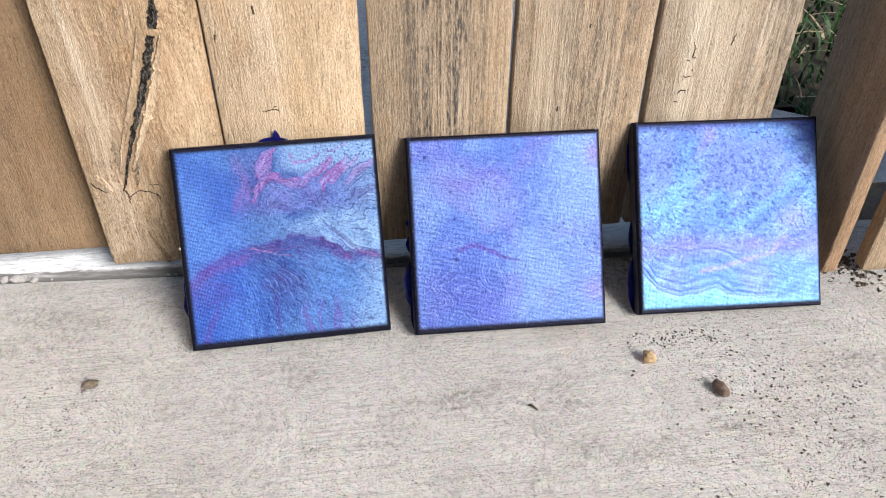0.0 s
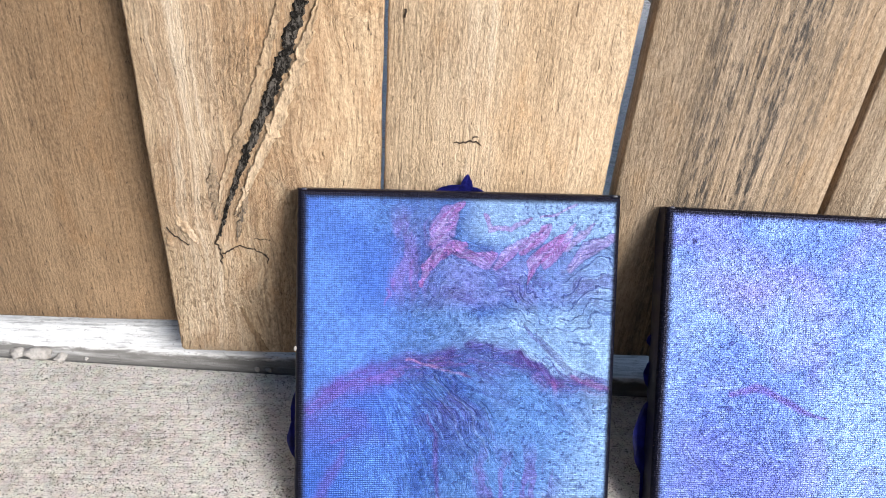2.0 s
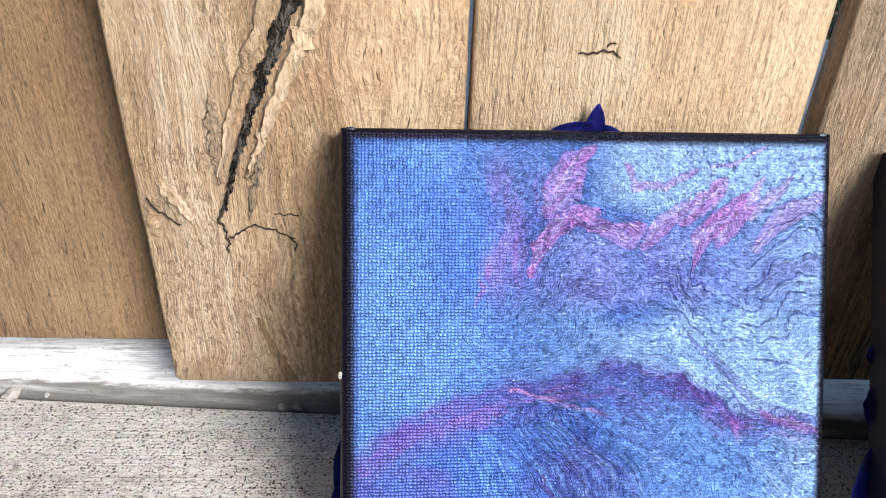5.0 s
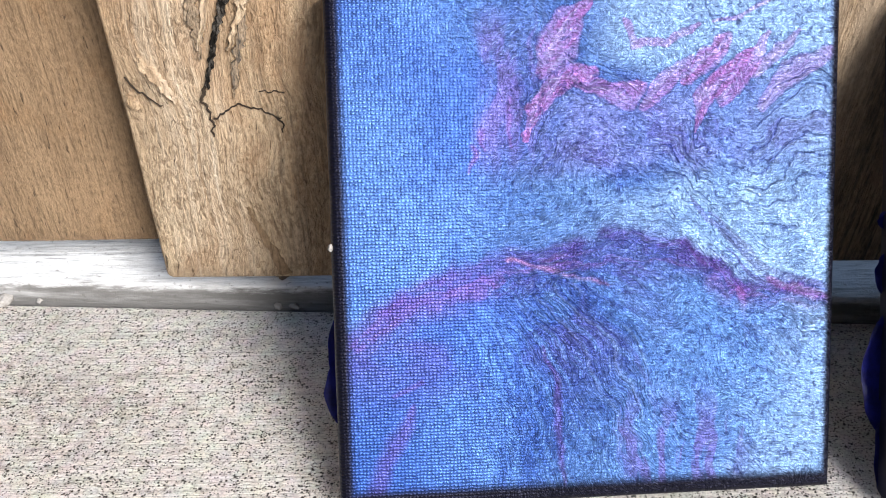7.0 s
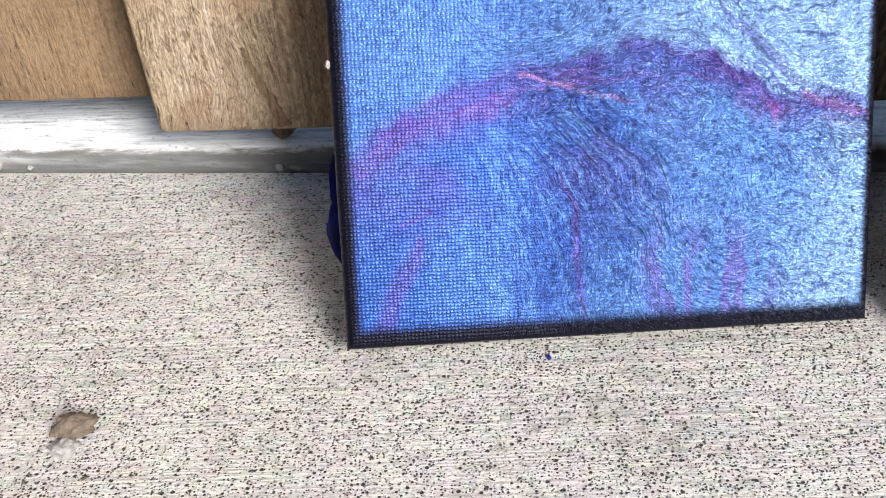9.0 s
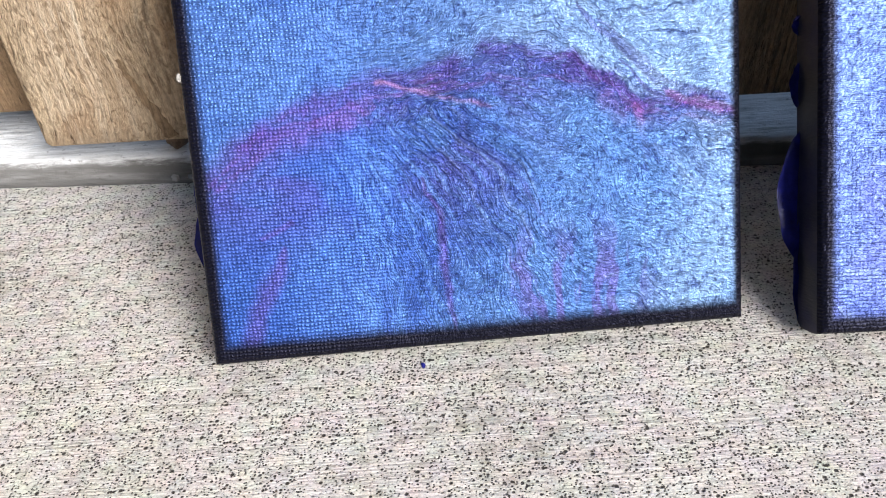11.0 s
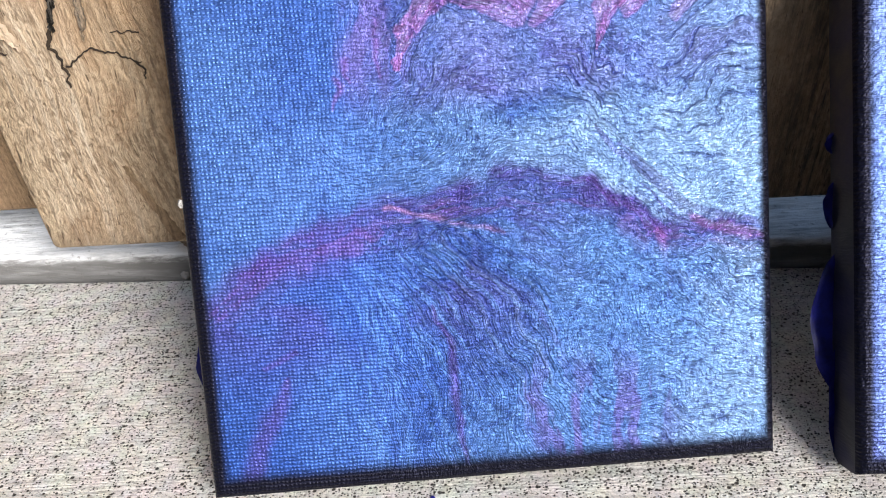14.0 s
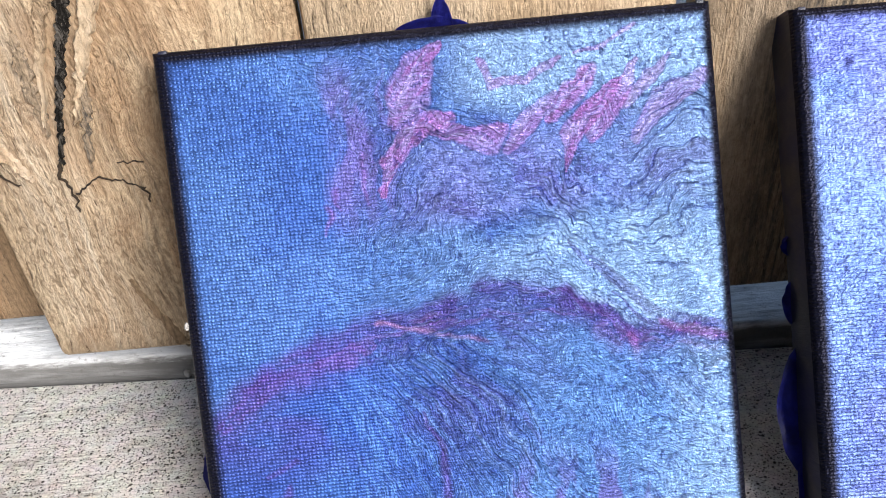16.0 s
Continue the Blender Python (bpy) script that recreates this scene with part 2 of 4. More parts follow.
TAN, BROWN = (0.560, 0.416, 0.270), (0.390, 0.260, 0.156)
WOODS = {
    "plain": wood("tan_fence_wood", TAN, BROWN),
    "brown": wood("brown_fence_wood", (0.315, 0.210, 0.120), (0.215, 0.136, 0.074), rings=0.2),
    "knotty": wood("knotty_fence_wood", (0.63, 0.475, 0.305), (0.40, 0.250, 0.135), swirl=0.02, rings=0.45, stain=0.4, stain_x=0.0, stain_w=0.04, pale=0.85, pale_x=-0.045, crumb=0.6),
    "pale": wood("pale_fence_wood", (0.630, 0.468, 0.306), (0.480, 0.333, 0.198), pale=0.5, pale_x=-0.02, rings=0.3, crumb=0.35),
    "grey": wood("grey_streaked_fence_wood", (0.484, 0.366, 0.253), (0.352, 0.252, 0.158), stain=1.0, stain_x=0.005, stain_w=0.065, rings=0.8),
    "streak": wood("streaked_fence_wood", (0.510, 0.389, 0.264), (0.370, 0.260, 0.164), stain=0.75, stain_x=0.015, stain_w=0.065, pale=0.4, pale_x=-0.03, rings=0.8),
    "split": wood("split_fence_wood", (0.528, 0.426, 0.317), (0.396, 0.293, 0.195), stain=0.65, stain_x=0.05, stain_w=0.04, pale=0.8, pale_x=-0.025, rings=0.65),
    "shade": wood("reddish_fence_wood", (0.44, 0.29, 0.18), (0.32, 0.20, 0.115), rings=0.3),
}
M_SLAB = concrete("broom_finished_concrete", (0.68, 0.64, 0.585), (0.56, 0.525, 0.475))
M_WALK = concrete("smooth_grey_concrete", (0.82, 0.79, 0.75), (0.70, 0.675, 0.64), 0.4, 0.3)
M_PAINT, M_EDGE = paint_face(), edge_paint()
M_TAPE = plain("blue_paint_skin", (0.024, 0.026, 0.25), (0.012, 0.012, 0.11), 120, 0.35, 0.0005)
M_RAW = plain("raw_pine", (0.55, 0.40, 0.24), (0.45, 0.31, 0.17), 40)
def bark():
    m = Mat("split_dark_bark", 0.95, spec=0.15)
    n, f = m.noise(1.0, 5, 0.7, m.scaled((420, 420, 160)), 1.0), m.noise(900, 4, 0.7)
    col = m.mix(m.ramp(n, 0.45, 0.62), (0.012, 0.010, 0.008), (0.15, 0.13, 0.11))
    col = m.mix(m.ramp(f, 0.62, 0.7, 0, 0.8), col, (0.30, 0.24, 0.19))
    return m.done(col, m.bump(m.math("ADD", n, m.math("MULTIPLY", f, 0.5)), 0.004, 1.0))


M_BARK = bark()
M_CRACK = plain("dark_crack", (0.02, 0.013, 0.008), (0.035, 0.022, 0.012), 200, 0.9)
M_STONE_TAN = plain("tan_stone", (0.52, 0.36, 0.19), (0.36, 0.24, 0.12), 180, 0.8, 0.002)
M_STONE_RED = plain("red_brown_stone", (0.19, 0.13, 0.09), (0.09, 0.06, 0.042), 180, 0.75, 0.002)
M_CLOD = plain("grey_brown_clod", (0.22, 0.165, 0.115), (0.11, 0.085, 0.06), 200, 0.9, 0.002)
M_STONE_WHITE = plain("white_grey_stone", (0.38, 0.355, 0.325), (0.25, 0.23, 0.21), 120, 0.85, 0.002)
M_DIRT = plain("dark_dirt", (0.045, 0.034, 0.024), (0.09, 0.068, 0.045), 200, 0.95, 0.002)
M_SOIL = plain("soil", (0.10, 0.075, 0.05), (0.055, 0.04, 0.028), 20, 0.95, 0.004, 300)
M_GRASS = plain("grass_blades", (0.02, 0.055, 0.012), (0.04, 0.085, 0.02), 30, 0.6, 0.0005, 200)
M_STRAW = plain("dry_straw", (0.42, 0.33, 0.2), (0.30, 0.23, 0.13), 60, 0.7)


def weathered():
    m = Mat("weathered_white_timber", 0.85, spec=0.25)
    big = m.noise(1.0, 4, 0.6, m.scaled((7, 40, 40)))
    grain = m.noise(1.0, 5, 0.65, m.scaled((12, 420, 420)), 0.3)
    spot = m.noise(240, 4, 0.7)
    col = m.mix(m.ramp(big, 0.35, 0.7), (0.80, 0.79, 0.775), (0.66, 0.65, 0.635))
    col = m.mix(m.ramp(grain, 0.5, 0.75, 0, 0.5), col, (0.34, 0.325, 0.31))
    col = m.mix(m.ramp(spot, 0.58, 0.7, 0, 0.6), col, (0.16, 0.14, 0.12))
    # front face's shade put in the colour, with a ragged upper line
    line = m.math("ADD", m.axis(2), m.math("MULTIPLY", m.math("SUBTRACT", m.noise(1.0, 5, 0.7, m.scaled((60, 400, 300))), 0.5), 0.012))
    front_shade = m.math("MULTIPLY", m.ramp(line, 0.0135, 0.0085), m.ramp(m.noise(1.0, 4, 0.6, m.scaled((14, 200, 120))), 0.2, 0.6, 0.55, 0.95))
    col = m.mix(front_shade, col, (0.115, 0.108, 0.10))
    return m.done(col, m.bump(m.math("ADD", m.math("MULTIPLY", grain, -1), m.math("MULTIPLY", spot, -0.6)), 0.0012, 0.8))


M_SILL = weathered()


# ---- mesh helpers ----
def part(name, bm, material, parent=None, label=""):
    me = bpy.data.meshes.new(name)
    bm.to_mesh(me)
    bm.free()
    me.materials.append(material)
    ob = new(name, me)
    ob.parent = parent
    return tagged(ob, label)


def smooth(ob, angle=40):
    for p in ob.data.polygons:
        p.use_smooth = True
    ob.data.set_sharp_from_angle(angle=radians(angle))
    return ob


def box_bm(x0, x1, y0, y1, z0, z1, bevel=0.0, seg=2):
    bm = bmesh.new()
    bmesh.ops.create_cube(bm, size=1)
    bmesh.ops.scale(bm, vec=(x1 - x0, y1 - y0, z1 - z0), verts=bm.verts)
    bmesh.ops.translate(bm, vec=((x0 + x1) / 2, (y0 + y1) / 2, (z0 + z1) / 2), verts=bm.verts)
    if bevel:
        bmesh.ops.bevel(bm, geom=bm.edges[:], offset=bevel, segments=seg, affect="EDGES", profile=0.5)
    return bm


def plank_bm(width, thick, z0, z1, seed, wave=0.0012, low=0.5):
    """A sawn board, upright, with eased and slightly wavering edges; y = 0 is its front. Denser at its lower end."""
    rnd = random.Random(seed)
    c = 0.0016
    ring = [(-width / 2 + c, 0), (0, -0.0004), (width / 2 - c, 0), (width / 2, c), (width / 2, thick - c), (width / 2 - c, thick), (-width / 2 + c, thick), (-width / 2, thick - c), (-width / 2, c)]
    zs = [z0, z0 + 0.0016] + [z0 + (low - z0) * (i + 1) / 40 for i in range(40)] + [low + (z1 - low) * (i + 1) / 8 for i in range(8)]
    bm = bmesh.new()
    rows = []
    o = rnd.uniform(0, 50)
    for k, z in enumerate(zs):
        s = 0.985 if k == 0 else 1.0
        row = []
        for x, y in ring:
            w = wave * (noise.noise((o + (0 if x < 0 else 9), z * 9, 0)) + 0.5 * noise.noise((o + (3 if x < 0 else 5), z * 55, 2)))
            row.append(bm.verts.new((x * s + w, y + (0.0008 if k == 0 and y < thick / 2 else 0) + 0.0006 * noise.noise((o, z * 14, x * 20)), z + (0.0012 * noise.noise((x * 60, o, 1)) if k < 2 else 0))))
        rows.append(row)
    n = len(ring)
    for a, b in zip(rows, rows[1:]):
        for i in range(n):
            bm.faces.new((a[i], a[(i + 1) % n], b[(i + 1) % n], b[i]))
    bm.faces.new(rows[0][::-1])
    bm.faces.new(rows[-1])
    return bm


def stone_bm(size, seed, rough=0.35, flat=0.7):
    bm = bmesh.new()
    bmesh.ops.create_icosphere(bm, subdivisions=3, radius=0.5)
    for v in bm.verts:
        d = v.co.normalized()
        v.co *= 1 + rough * noise.noise(d * 1.6 + Vector((seed, 0, 0))) + rough * 0.5 * noise.noise(d * 5 + Vector((0, seed, 0)))
        v.co.z *= flat
    for v in bm.verts:
        v.co = Vector((v.co.x * size[0], v.co.y * size[1], v.co.z * size[2]))
    low = min(v.co.z for v in bm.verts)
    for v in bm.verts:
        v.co.z = max(v.co.z - low, 0.06 * size[2]) - 0.06 * size[2]
    return bm


def ribbon_bm(points, width, lift, depth=0.002, ragged=0.35, seed=0, steps=60):
    """An uneven band along a line of (x, z) points on a board's face, standing a little out of it."""
    pts = [Vector((p[0], 0, p[1])) for p in points]
    dist = [0]
    for a, b in zip(pts, pts[1:]):
        dist.append(dist[-1] + (b - a).length)
    bm = bmesh.new()
    rows = []
    for i in range(steps + 1):
        s = dist[-1] * i / steps
        k = max(j for j in range(len(pts) - 1) if dist[j] <= s + 1e-9)
        f = (s - dist[k]) / (dist[k + 1] - dist[k])
        p, d = pts[k].lerp(pts[k + 1], f), (pts[k + 1] - pts[k]).normalized()
        side = Vector((d.z, 0, -d.x))
        w = width(i / steps)
        wl = w * (1 + ragged * (1.6 * noise.noise((s * 110, seed, 0)) + 1.2 * noise.noise((s * 420, seed, 3))))
        wr = w * (1 + ragged * (1.6 * noise.noise((s * 110, seed, 5)) + 1.2 * noise.noise((s * 420, seed, 8))))
        p = p + side * (0.001 * noise.noise((s * 90, seed, 9)) + 0.0016 * noise.noise((s * 330, seed, 4)) + 0.0007 * noise.noise((s * 900, seed, 6)))
        row = []
        for q, u in ((-1, 0), (-0.6, 0.8), (0, 0.4), (0.6, 0.9), (1, 0)):
            off = side * (q * (wl if q < 0 else wr) / 2)
            y = -0.0009 - lift * u * (1 + 1.2 * noise.noise((s * 420, q * 3, seed))) + (depth if u == 0 else 0)
            row.append(bm.verts.new(p + off + Vector((0, y, 0))))
        rows.append(row)
    for a, b in zip(rows, rows[1:]):
        for i in range(4):
            bm.faces.new((a[i], a[i + 1], b[i + 1], b[i]))
    bmesh.ops.recalc_face_normals(bm, faces=bm.faces)
    return bm


# ---- ground and paving ----
bm = bmesh.new()
bmesh.ops.create_grid(bm, x_segments=60, y_segments=60, size=60)
for v in bm.verts:
    v.co.z = -0.075 + 0.02 * noise.noise(v.co * 0.2)
tagged(part("ground", bm, M_SOIL), "dark bare soil under and beyond the paving", "ground", kind="structure")

def slab_edge(x):
    """The slab's back edge, a little aslant to the fence."""
    return -0.056 * (x + 0.28)


def prism_bm(outline, z0, z1, bevel):
    bm = bmesh.new()
    low = [bm.verts.new((x, y, z0)) for x, y in outline]
    top = [bm.verts.new((x, y, z1)) for x, y in outline]
    bm.faces.new(top)
    bm.faces.new(low[::-1])
    n = len(outline)
    for i in range(n):
        bm.faces.new((low[i], low[(i + 1) % n], top[(i + 1) % n], top[i]))
    bmesh.ops.recalc_face_normals(bm, faces=bm.faces)
    bmesh.ops.bevel(bm, geom=bm.edges[:], offset=bevel, segments=3, affect="EDGES", profile=0.5)
    return bm


slab = smooth(part("patio_slab", prism_bm([(-3.2, -4.2), (2.6, -4.2), (2.6, 0.003), (0.445, 0.003), (0.445, slab_edge(0.445)), (-3.2, slab_edge(-3.2))], -0.10, 0.0, 0.003), M_SLAB))
tagged(slab, "pale broom-finished concrete patio slab with dark pits", "pavement", kind="structure")

# walk behind the fence, cut off aslant
bm = bmesh.new()
edge = [(-2.4, 0.236), (0.0, 0.108), (0.442, 0.082), (0.93, 0.08), (0.655, 0.262), (0.36, 0.459), (0.20, 1.4), (-2.4, 3.2)]
low = [bm.verts.new((x, y, -0.09)) for x, y in edge]
top = [bm.verts.new((x, y, -0.002)) for x, y in edge]
bm.faces.new(top)
bm.faces.new(low[::-1])
for i in range(len(edge)):
    j = (i + 1) % len(edge)
    bm.faces.new((low[i], low[j], top[j], top[i]))
bmesh.ops.recalc_face_normals(bm, faces=bm.faces)
tagged(part("back_walk", bm, M_WALK), "smooth grey concrete walk behind the fence", "pavement", kind="structure")

# unseen plain wall added to close the patio and darken the paint's left reflections
M_WALL = plain("grey_brown_plaster", (0.16, 0.14, 0.125), (0.12, 0.105, 0.095), 6, 0.9, 0.002, 200)
tagged(part("unseen_wall", box_bm(-7.0, 0.25, -3.5, -3.3, -0.02, 2.9, 0.01), M_WALL), "plain dull grey-brown wall, unseen, added to shape reflections", "wall", kind="structure")

# ---- fence ----
fence = tagged(new("fence"), "upright tan rough-sawn wooden fence boards over a weathered sill", "fence")
boards = {}


def board(key, x0, x1, z0, front, mat, seed, top=1.8):
    ob = smooth(part("board", plank_bm(x1 - x0, 0.016, z0, top, seed), WOODS[mat], fence), 50)
    ob.location = ((x0 + x1) / 2, front, 0)
    boards[key] = ob
    return ob


board("a", -0.600, -0.459, 0.040, 0.0145, "plain", 1)
tagged(board("b", -0.455, -0.284, 0.0365, 0.0145, "brown", 2), "darker brown rough-sawn board")
tagged(board("c", -0.304, -0.1605, 0.0325, -0.0135, "knotty", 3), "tan board with a dark bark-filled split")
tagged(board("d", -0.158, -0.0155, 0.033, -0.012, "pale", 4), "pale tan board with a small knot")
tagged(board("e", -0.0075, 0.1325, 0.036, -0.012, "grey", 5), "tan board with grey weather streaks")
board("f", 0.137, 0.2775, 0.036, -0.012, "streak", 6)
tagged(board("g", 0.2825, 0.429, 0.036, -0.012, "split", 7), "pale board with small dark checks")
# unseen post added behind the boards to keep light out of their gap
post = smooth(part("post", box_bm(-0.365, -0.276, 0.069, 0.150, -0.07, 1.75, 0.004), WOODS["brown"], fence), 50)
x = -0.604
for i in range(12):
    w = 0.140
    board("left%d" % i, x - w, x, 0.04 + 0.004 * (i % 3), 0.0145, ("plain", "streak", "brown", "pale")[i % 4], 20 + i)
    x -= w + 0.004
for z in (0.45, 1.45):
    rail = smooth(part("rail", box_bm(-2.4, 0.429, 0.0312, 0.068, z, z + 0.088, 0.003), WOODS["plain"], fence), 50)

sill = prism_bm([(-2.4, slab_edge(-2.4) + 0.003), (0.442, slab_edge(0.442) + 0.003), (0.442, slab_edge(0.442) + 0.112), (-2.4, slab_edge(-2.4) + 0.112)], -0.085, 0.0125, 0.0035)
sill = tagged(smooth(part("sill", sill, M_SILL), 50), "weathered grey-white timber sill lying under the fence", "timber")

# split with bark, knots and checks in the boards' faces
def on_board(key, name, pts, width, lift, mat, depth=0.002, ragged=0.35, seed=0, steps=60, label=""):
    b = boards[key]
    local = [(px - b.location.x, pz) for px, pz in pts]
    ob = smooth(part(name, ribbon_bm(local, width, lift, depth, ragged, seed, steps), mat, b, label), 60)
    return ob


on_board("c", "bark_pocket", [(-0.190, 0.37), (-0.198, 0.325), (-0.2025, 0.306)], lambda f: 0.0085 + 0.003 * math.sin(f * 9), 0.0012, M_BARK, seed=1, steps=90, label="dark bark in a split")
on_board("c", "bark_pocket", [(-0.2055, 0.2995), (-0.217, 0.264), (-0.2315, 0.228), (-0.247, 0.192), (-0.258, 0.163), (-0.266, 0.138)],
         lambda f: 0.0105 * (0.45 + 0.55 * math.sin(math.pi * min(1, f * 0.8 + 0.2))) * (1 - 0.62 * f), 0.0016, M_BARK, seed=2, steps=260, label="dark bark in a split")
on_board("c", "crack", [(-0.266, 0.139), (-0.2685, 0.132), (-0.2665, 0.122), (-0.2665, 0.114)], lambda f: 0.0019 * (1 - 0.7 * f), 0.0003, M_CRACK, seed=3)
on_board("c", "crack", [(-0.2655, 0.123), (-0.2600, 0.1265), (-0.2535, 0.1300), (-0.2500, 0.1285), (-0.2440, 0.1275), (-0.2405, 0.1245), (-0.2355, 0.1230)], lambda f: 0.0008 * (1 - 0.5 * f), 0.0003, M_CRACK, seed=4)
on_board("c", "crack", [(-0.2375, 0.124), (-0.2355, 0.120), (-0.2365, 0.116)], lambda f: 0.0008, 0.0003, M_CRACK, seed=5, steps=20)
on_board("c", "ridge", [(-0.196, 0.30), (-0.209, 0.262), (-0.224, 0.222), (-0.240, 0.188), (-0.254, 0.155)], lambda f: 0.010 * math.sin(math.pi * (0.1 + 0.85 * f)), 0.0022, WOODS["pale"], seed=41, steps=80, label="raised pale lip of wood")
on_board("c", "ridge", [(-0.214, 0.31), (-0.228, 0.262), (-0.241, 0.226), (-0.258, 0.185), (-0.266, 0.155)], lambda f: 0.008 * math.sin(math.pi * (0.1 + 0.85 * f)), 0.0014, WOODS["knotty"], seed=42, steps=80, label="raised pale lip of wood")
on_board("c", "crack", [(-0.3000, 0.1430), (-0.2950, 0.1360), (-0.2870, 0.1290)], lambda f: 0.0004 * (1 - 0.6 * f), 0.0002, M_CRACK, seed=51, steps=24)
on_board("c", "ridge", [(-0.2930, 0.1520), (-0.2870, 0.1420), (-0.2800, 0.1310)], lambda f: 0.006 * math.sin(math.pi * (0.1 + 0.85 * f)), 0.0012, WOODS["knotty"], seed=52, steps=40)
on_board("c", "ridge", [(-0.3000, 0.1360), (-0.2970, 0.1280)], lambda f: 0.005 * math.sin(math.pi * (0.1 + 0.85 * f)), 0.0010, WOODS["knotty"], seed=53, steps=30)
on_board("c", "ridge", [(-0.2650, 0.1940), (-0.2660, 0.1800), (-0.2660, 0.1650), (-0.2660, 0.1510)], lambda f: 0.007 * math.sin(math.pi * (0.1 + 0.85 * f)), 0.0012, WOODS["grey"], seed=54, steps=60, ragged=0.6)
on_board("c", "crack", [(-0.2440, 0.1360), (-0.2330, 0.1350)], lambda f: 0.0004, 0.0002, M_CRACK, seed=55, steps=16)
on_board("c", "ridge", [(-0.2430, 0.1820), (-0.2480, 0.1630), (-0.2520, 0.1470), (-0.2550, 0.1330)], lambda f: 0.005 * math.sin(math.pi * (0.1 + 0.85 * f)), 0.0008, WOODS["grey"], seed=57, steps=60, ragged=0.6)
on_board("c", "groove", [(-0.2575, 0.076), (-0.251, 0.056), (-0.2435, 0.0345)], lambda f: 0.002 + 0.0065 * f, 0.0004, WOODS["brown"], seed=43, steps=24, ragged=0.15)
on_board("b", "knot", [(-0.4125, 0.203), (-0.409, 0.197), (-0.404, 0.196)], lambda f: 0.0028, 0.0004, M_CRACK, seed=44, steps=12)
on_board("d", "crack", [(-0.116, 0.213), (-0.108, 0.2145), (-0.102, 0.214), (-0.0985, 0.2115)], lambda f: 0.0008 * (0.5 + math.sin(f * 3)), 0.0003, M_CRACK, seed=6, steps=30)
on_board("d", "crack", [(-0.1045, 0.216), (-0.1015, 0.2185)], lambda f: 0.0008, 0.0003, M_CRACK, seed=7, steps=10)
on_board("d", "knot", [(-0.111, 0.322), (-0.110, 0.314)], lambda f: 0.0022, 0.0003, M_CRACK, seed=8, steps=10)
on_board("d", "knot", [(-0.149, 0.296), (-0.148, 0.291)], lambda f: 0.0016, 0.0003, M_CRACK, seed=9, steps=10)
for k, pts in enumerate(([(0.3215, 0.263), (0.3235, 0.257), (0.323, 0.246), (0.3265, 0.2455)], [(0.3165, 0.226), (0.3195, 0.224), (0.325, 0.2245)], [(0.314, 0.205), (0.3175, 0.209), (0.323, 0.2085)],
                         [(0.364, 0.270), (0.363, 0.262), (0.3605, 0.258)], [(0.312, 0.196), (0.3165, 0.1955)], [(0.317, 0.243), (0.321, 0.2425)])):
    on_board("g", "crack", pts, lambda f: 0.0012 * (0.6 + 0.4 * math.sin(3 * f)), 0.0003, M_CRACK, seed=10 + k, steps=20)
on_board("f", "knot", [(0.187, 0.198), (0.1855, 0.193)], lambda f: 0.0018, 0.0003, M_CRACK, seed=31, steps=10)
on_board("f", "knot", [(0.211, 0.288), (0.2105, 0.284)], lambda f: 0.0014, 0.0003, M_CRACK, seed=32, steps=10)

# side board and gate at the fence's end
side = smooth(part("side_board", plank_bm(0.118, 0.018, 0.004, 1.8, 61), WOODS["shade"]), 50)
side.matrix_world = pose(0.4985, -0.034, 0, 0, 0, -90)
tagged(side, "reddish wooden board standing edge-on beside the fence's end", "board")
gate = tagged(new("gate"), "reddish-tan upright wooden gate boards just above the slab", "gate")
for i in range(4):
    ob = smooth(part("board", plank_bm(0.14, 0.019, 0.006, 1.8, 70 + i), WOODS["plain" if i % 2 == 0 else "streak"], gate), 50)
    ob.location = (0.545 + 0.07 + 0.144 * i, -0.097, 0)


# ---- paintings ----
def lattice(n, seed):
    return np.random.RandomState(seed).rand(n + 2, n + 2)


def fbm(u, v, scale, seed, octaves=4, gain=0.5):
    """Smooth noise in 0..1 over arrays u, v."""
    total, amp, norm = np.zeros_like(u), 1.0, 0.0
    for o in range(octaves):
        s = scale * 2 ** o
        g = lattice(256, seed + o)
        x, y = (u * s + 13.7 * (o + 1)) % 256, (v * s + 7.3 * (o + 1)) % 256
        i, j = np.floor(x).astype(int), np.floor(y).astype(int)
        fx, fy = x - i, y - j
        fx, fy = fx * fx * (3 - 2 * fx), fy * fy * (3 - 2 * fy)
        i1, j1 = (i + 1) % 257, (j + 1) % 257
        total += amp * (g[i, j] * (1 - fx) * (1 - fy) + g[i1, j] * fx * (1 - fy) + g[i, j1] * (1 - fx) * fy + g[i1, j1] * fx * fy)
        norm += amp
        amp *= gain
    return total / norm


def step(x, a, b):
    t = np.clip((x - a) / (b - a), 0, 1)
    return t * t * (3 - 2 * t)


def blend(base, colour, k):
    return base * (1 - k[..., None]) + np.array(colour) * k[..., None]


def lobe(u, v, cu, cv, ru, rv, turn):
    """A soft oval, 1 at its middle."""
    a = radians(turn)
    x, y = (u - cu) * math.cos(a) + (v - cv) * math.sin(a), -(u - cu) * math.sin(a) + (v - cv) * math.cos(a)
    return np.exp(-((x / ru) ** 2 + (y / rv) ** 2))


DEEP, BLUE, SKYB, PALE = (0.014, 0.030, 0.19), (0.034, 0.085, 0.35), (0.11, 0.24, 0.60), (0.37, 0.57, 0.88)
PURPLE, MAGENTA, PINK, LILAC = (0.075, 0.048, 0.26), (0.20, 0.07, 0.29), (0.50, 0.26, 0.58), (0.30, 0.29, 0.74)


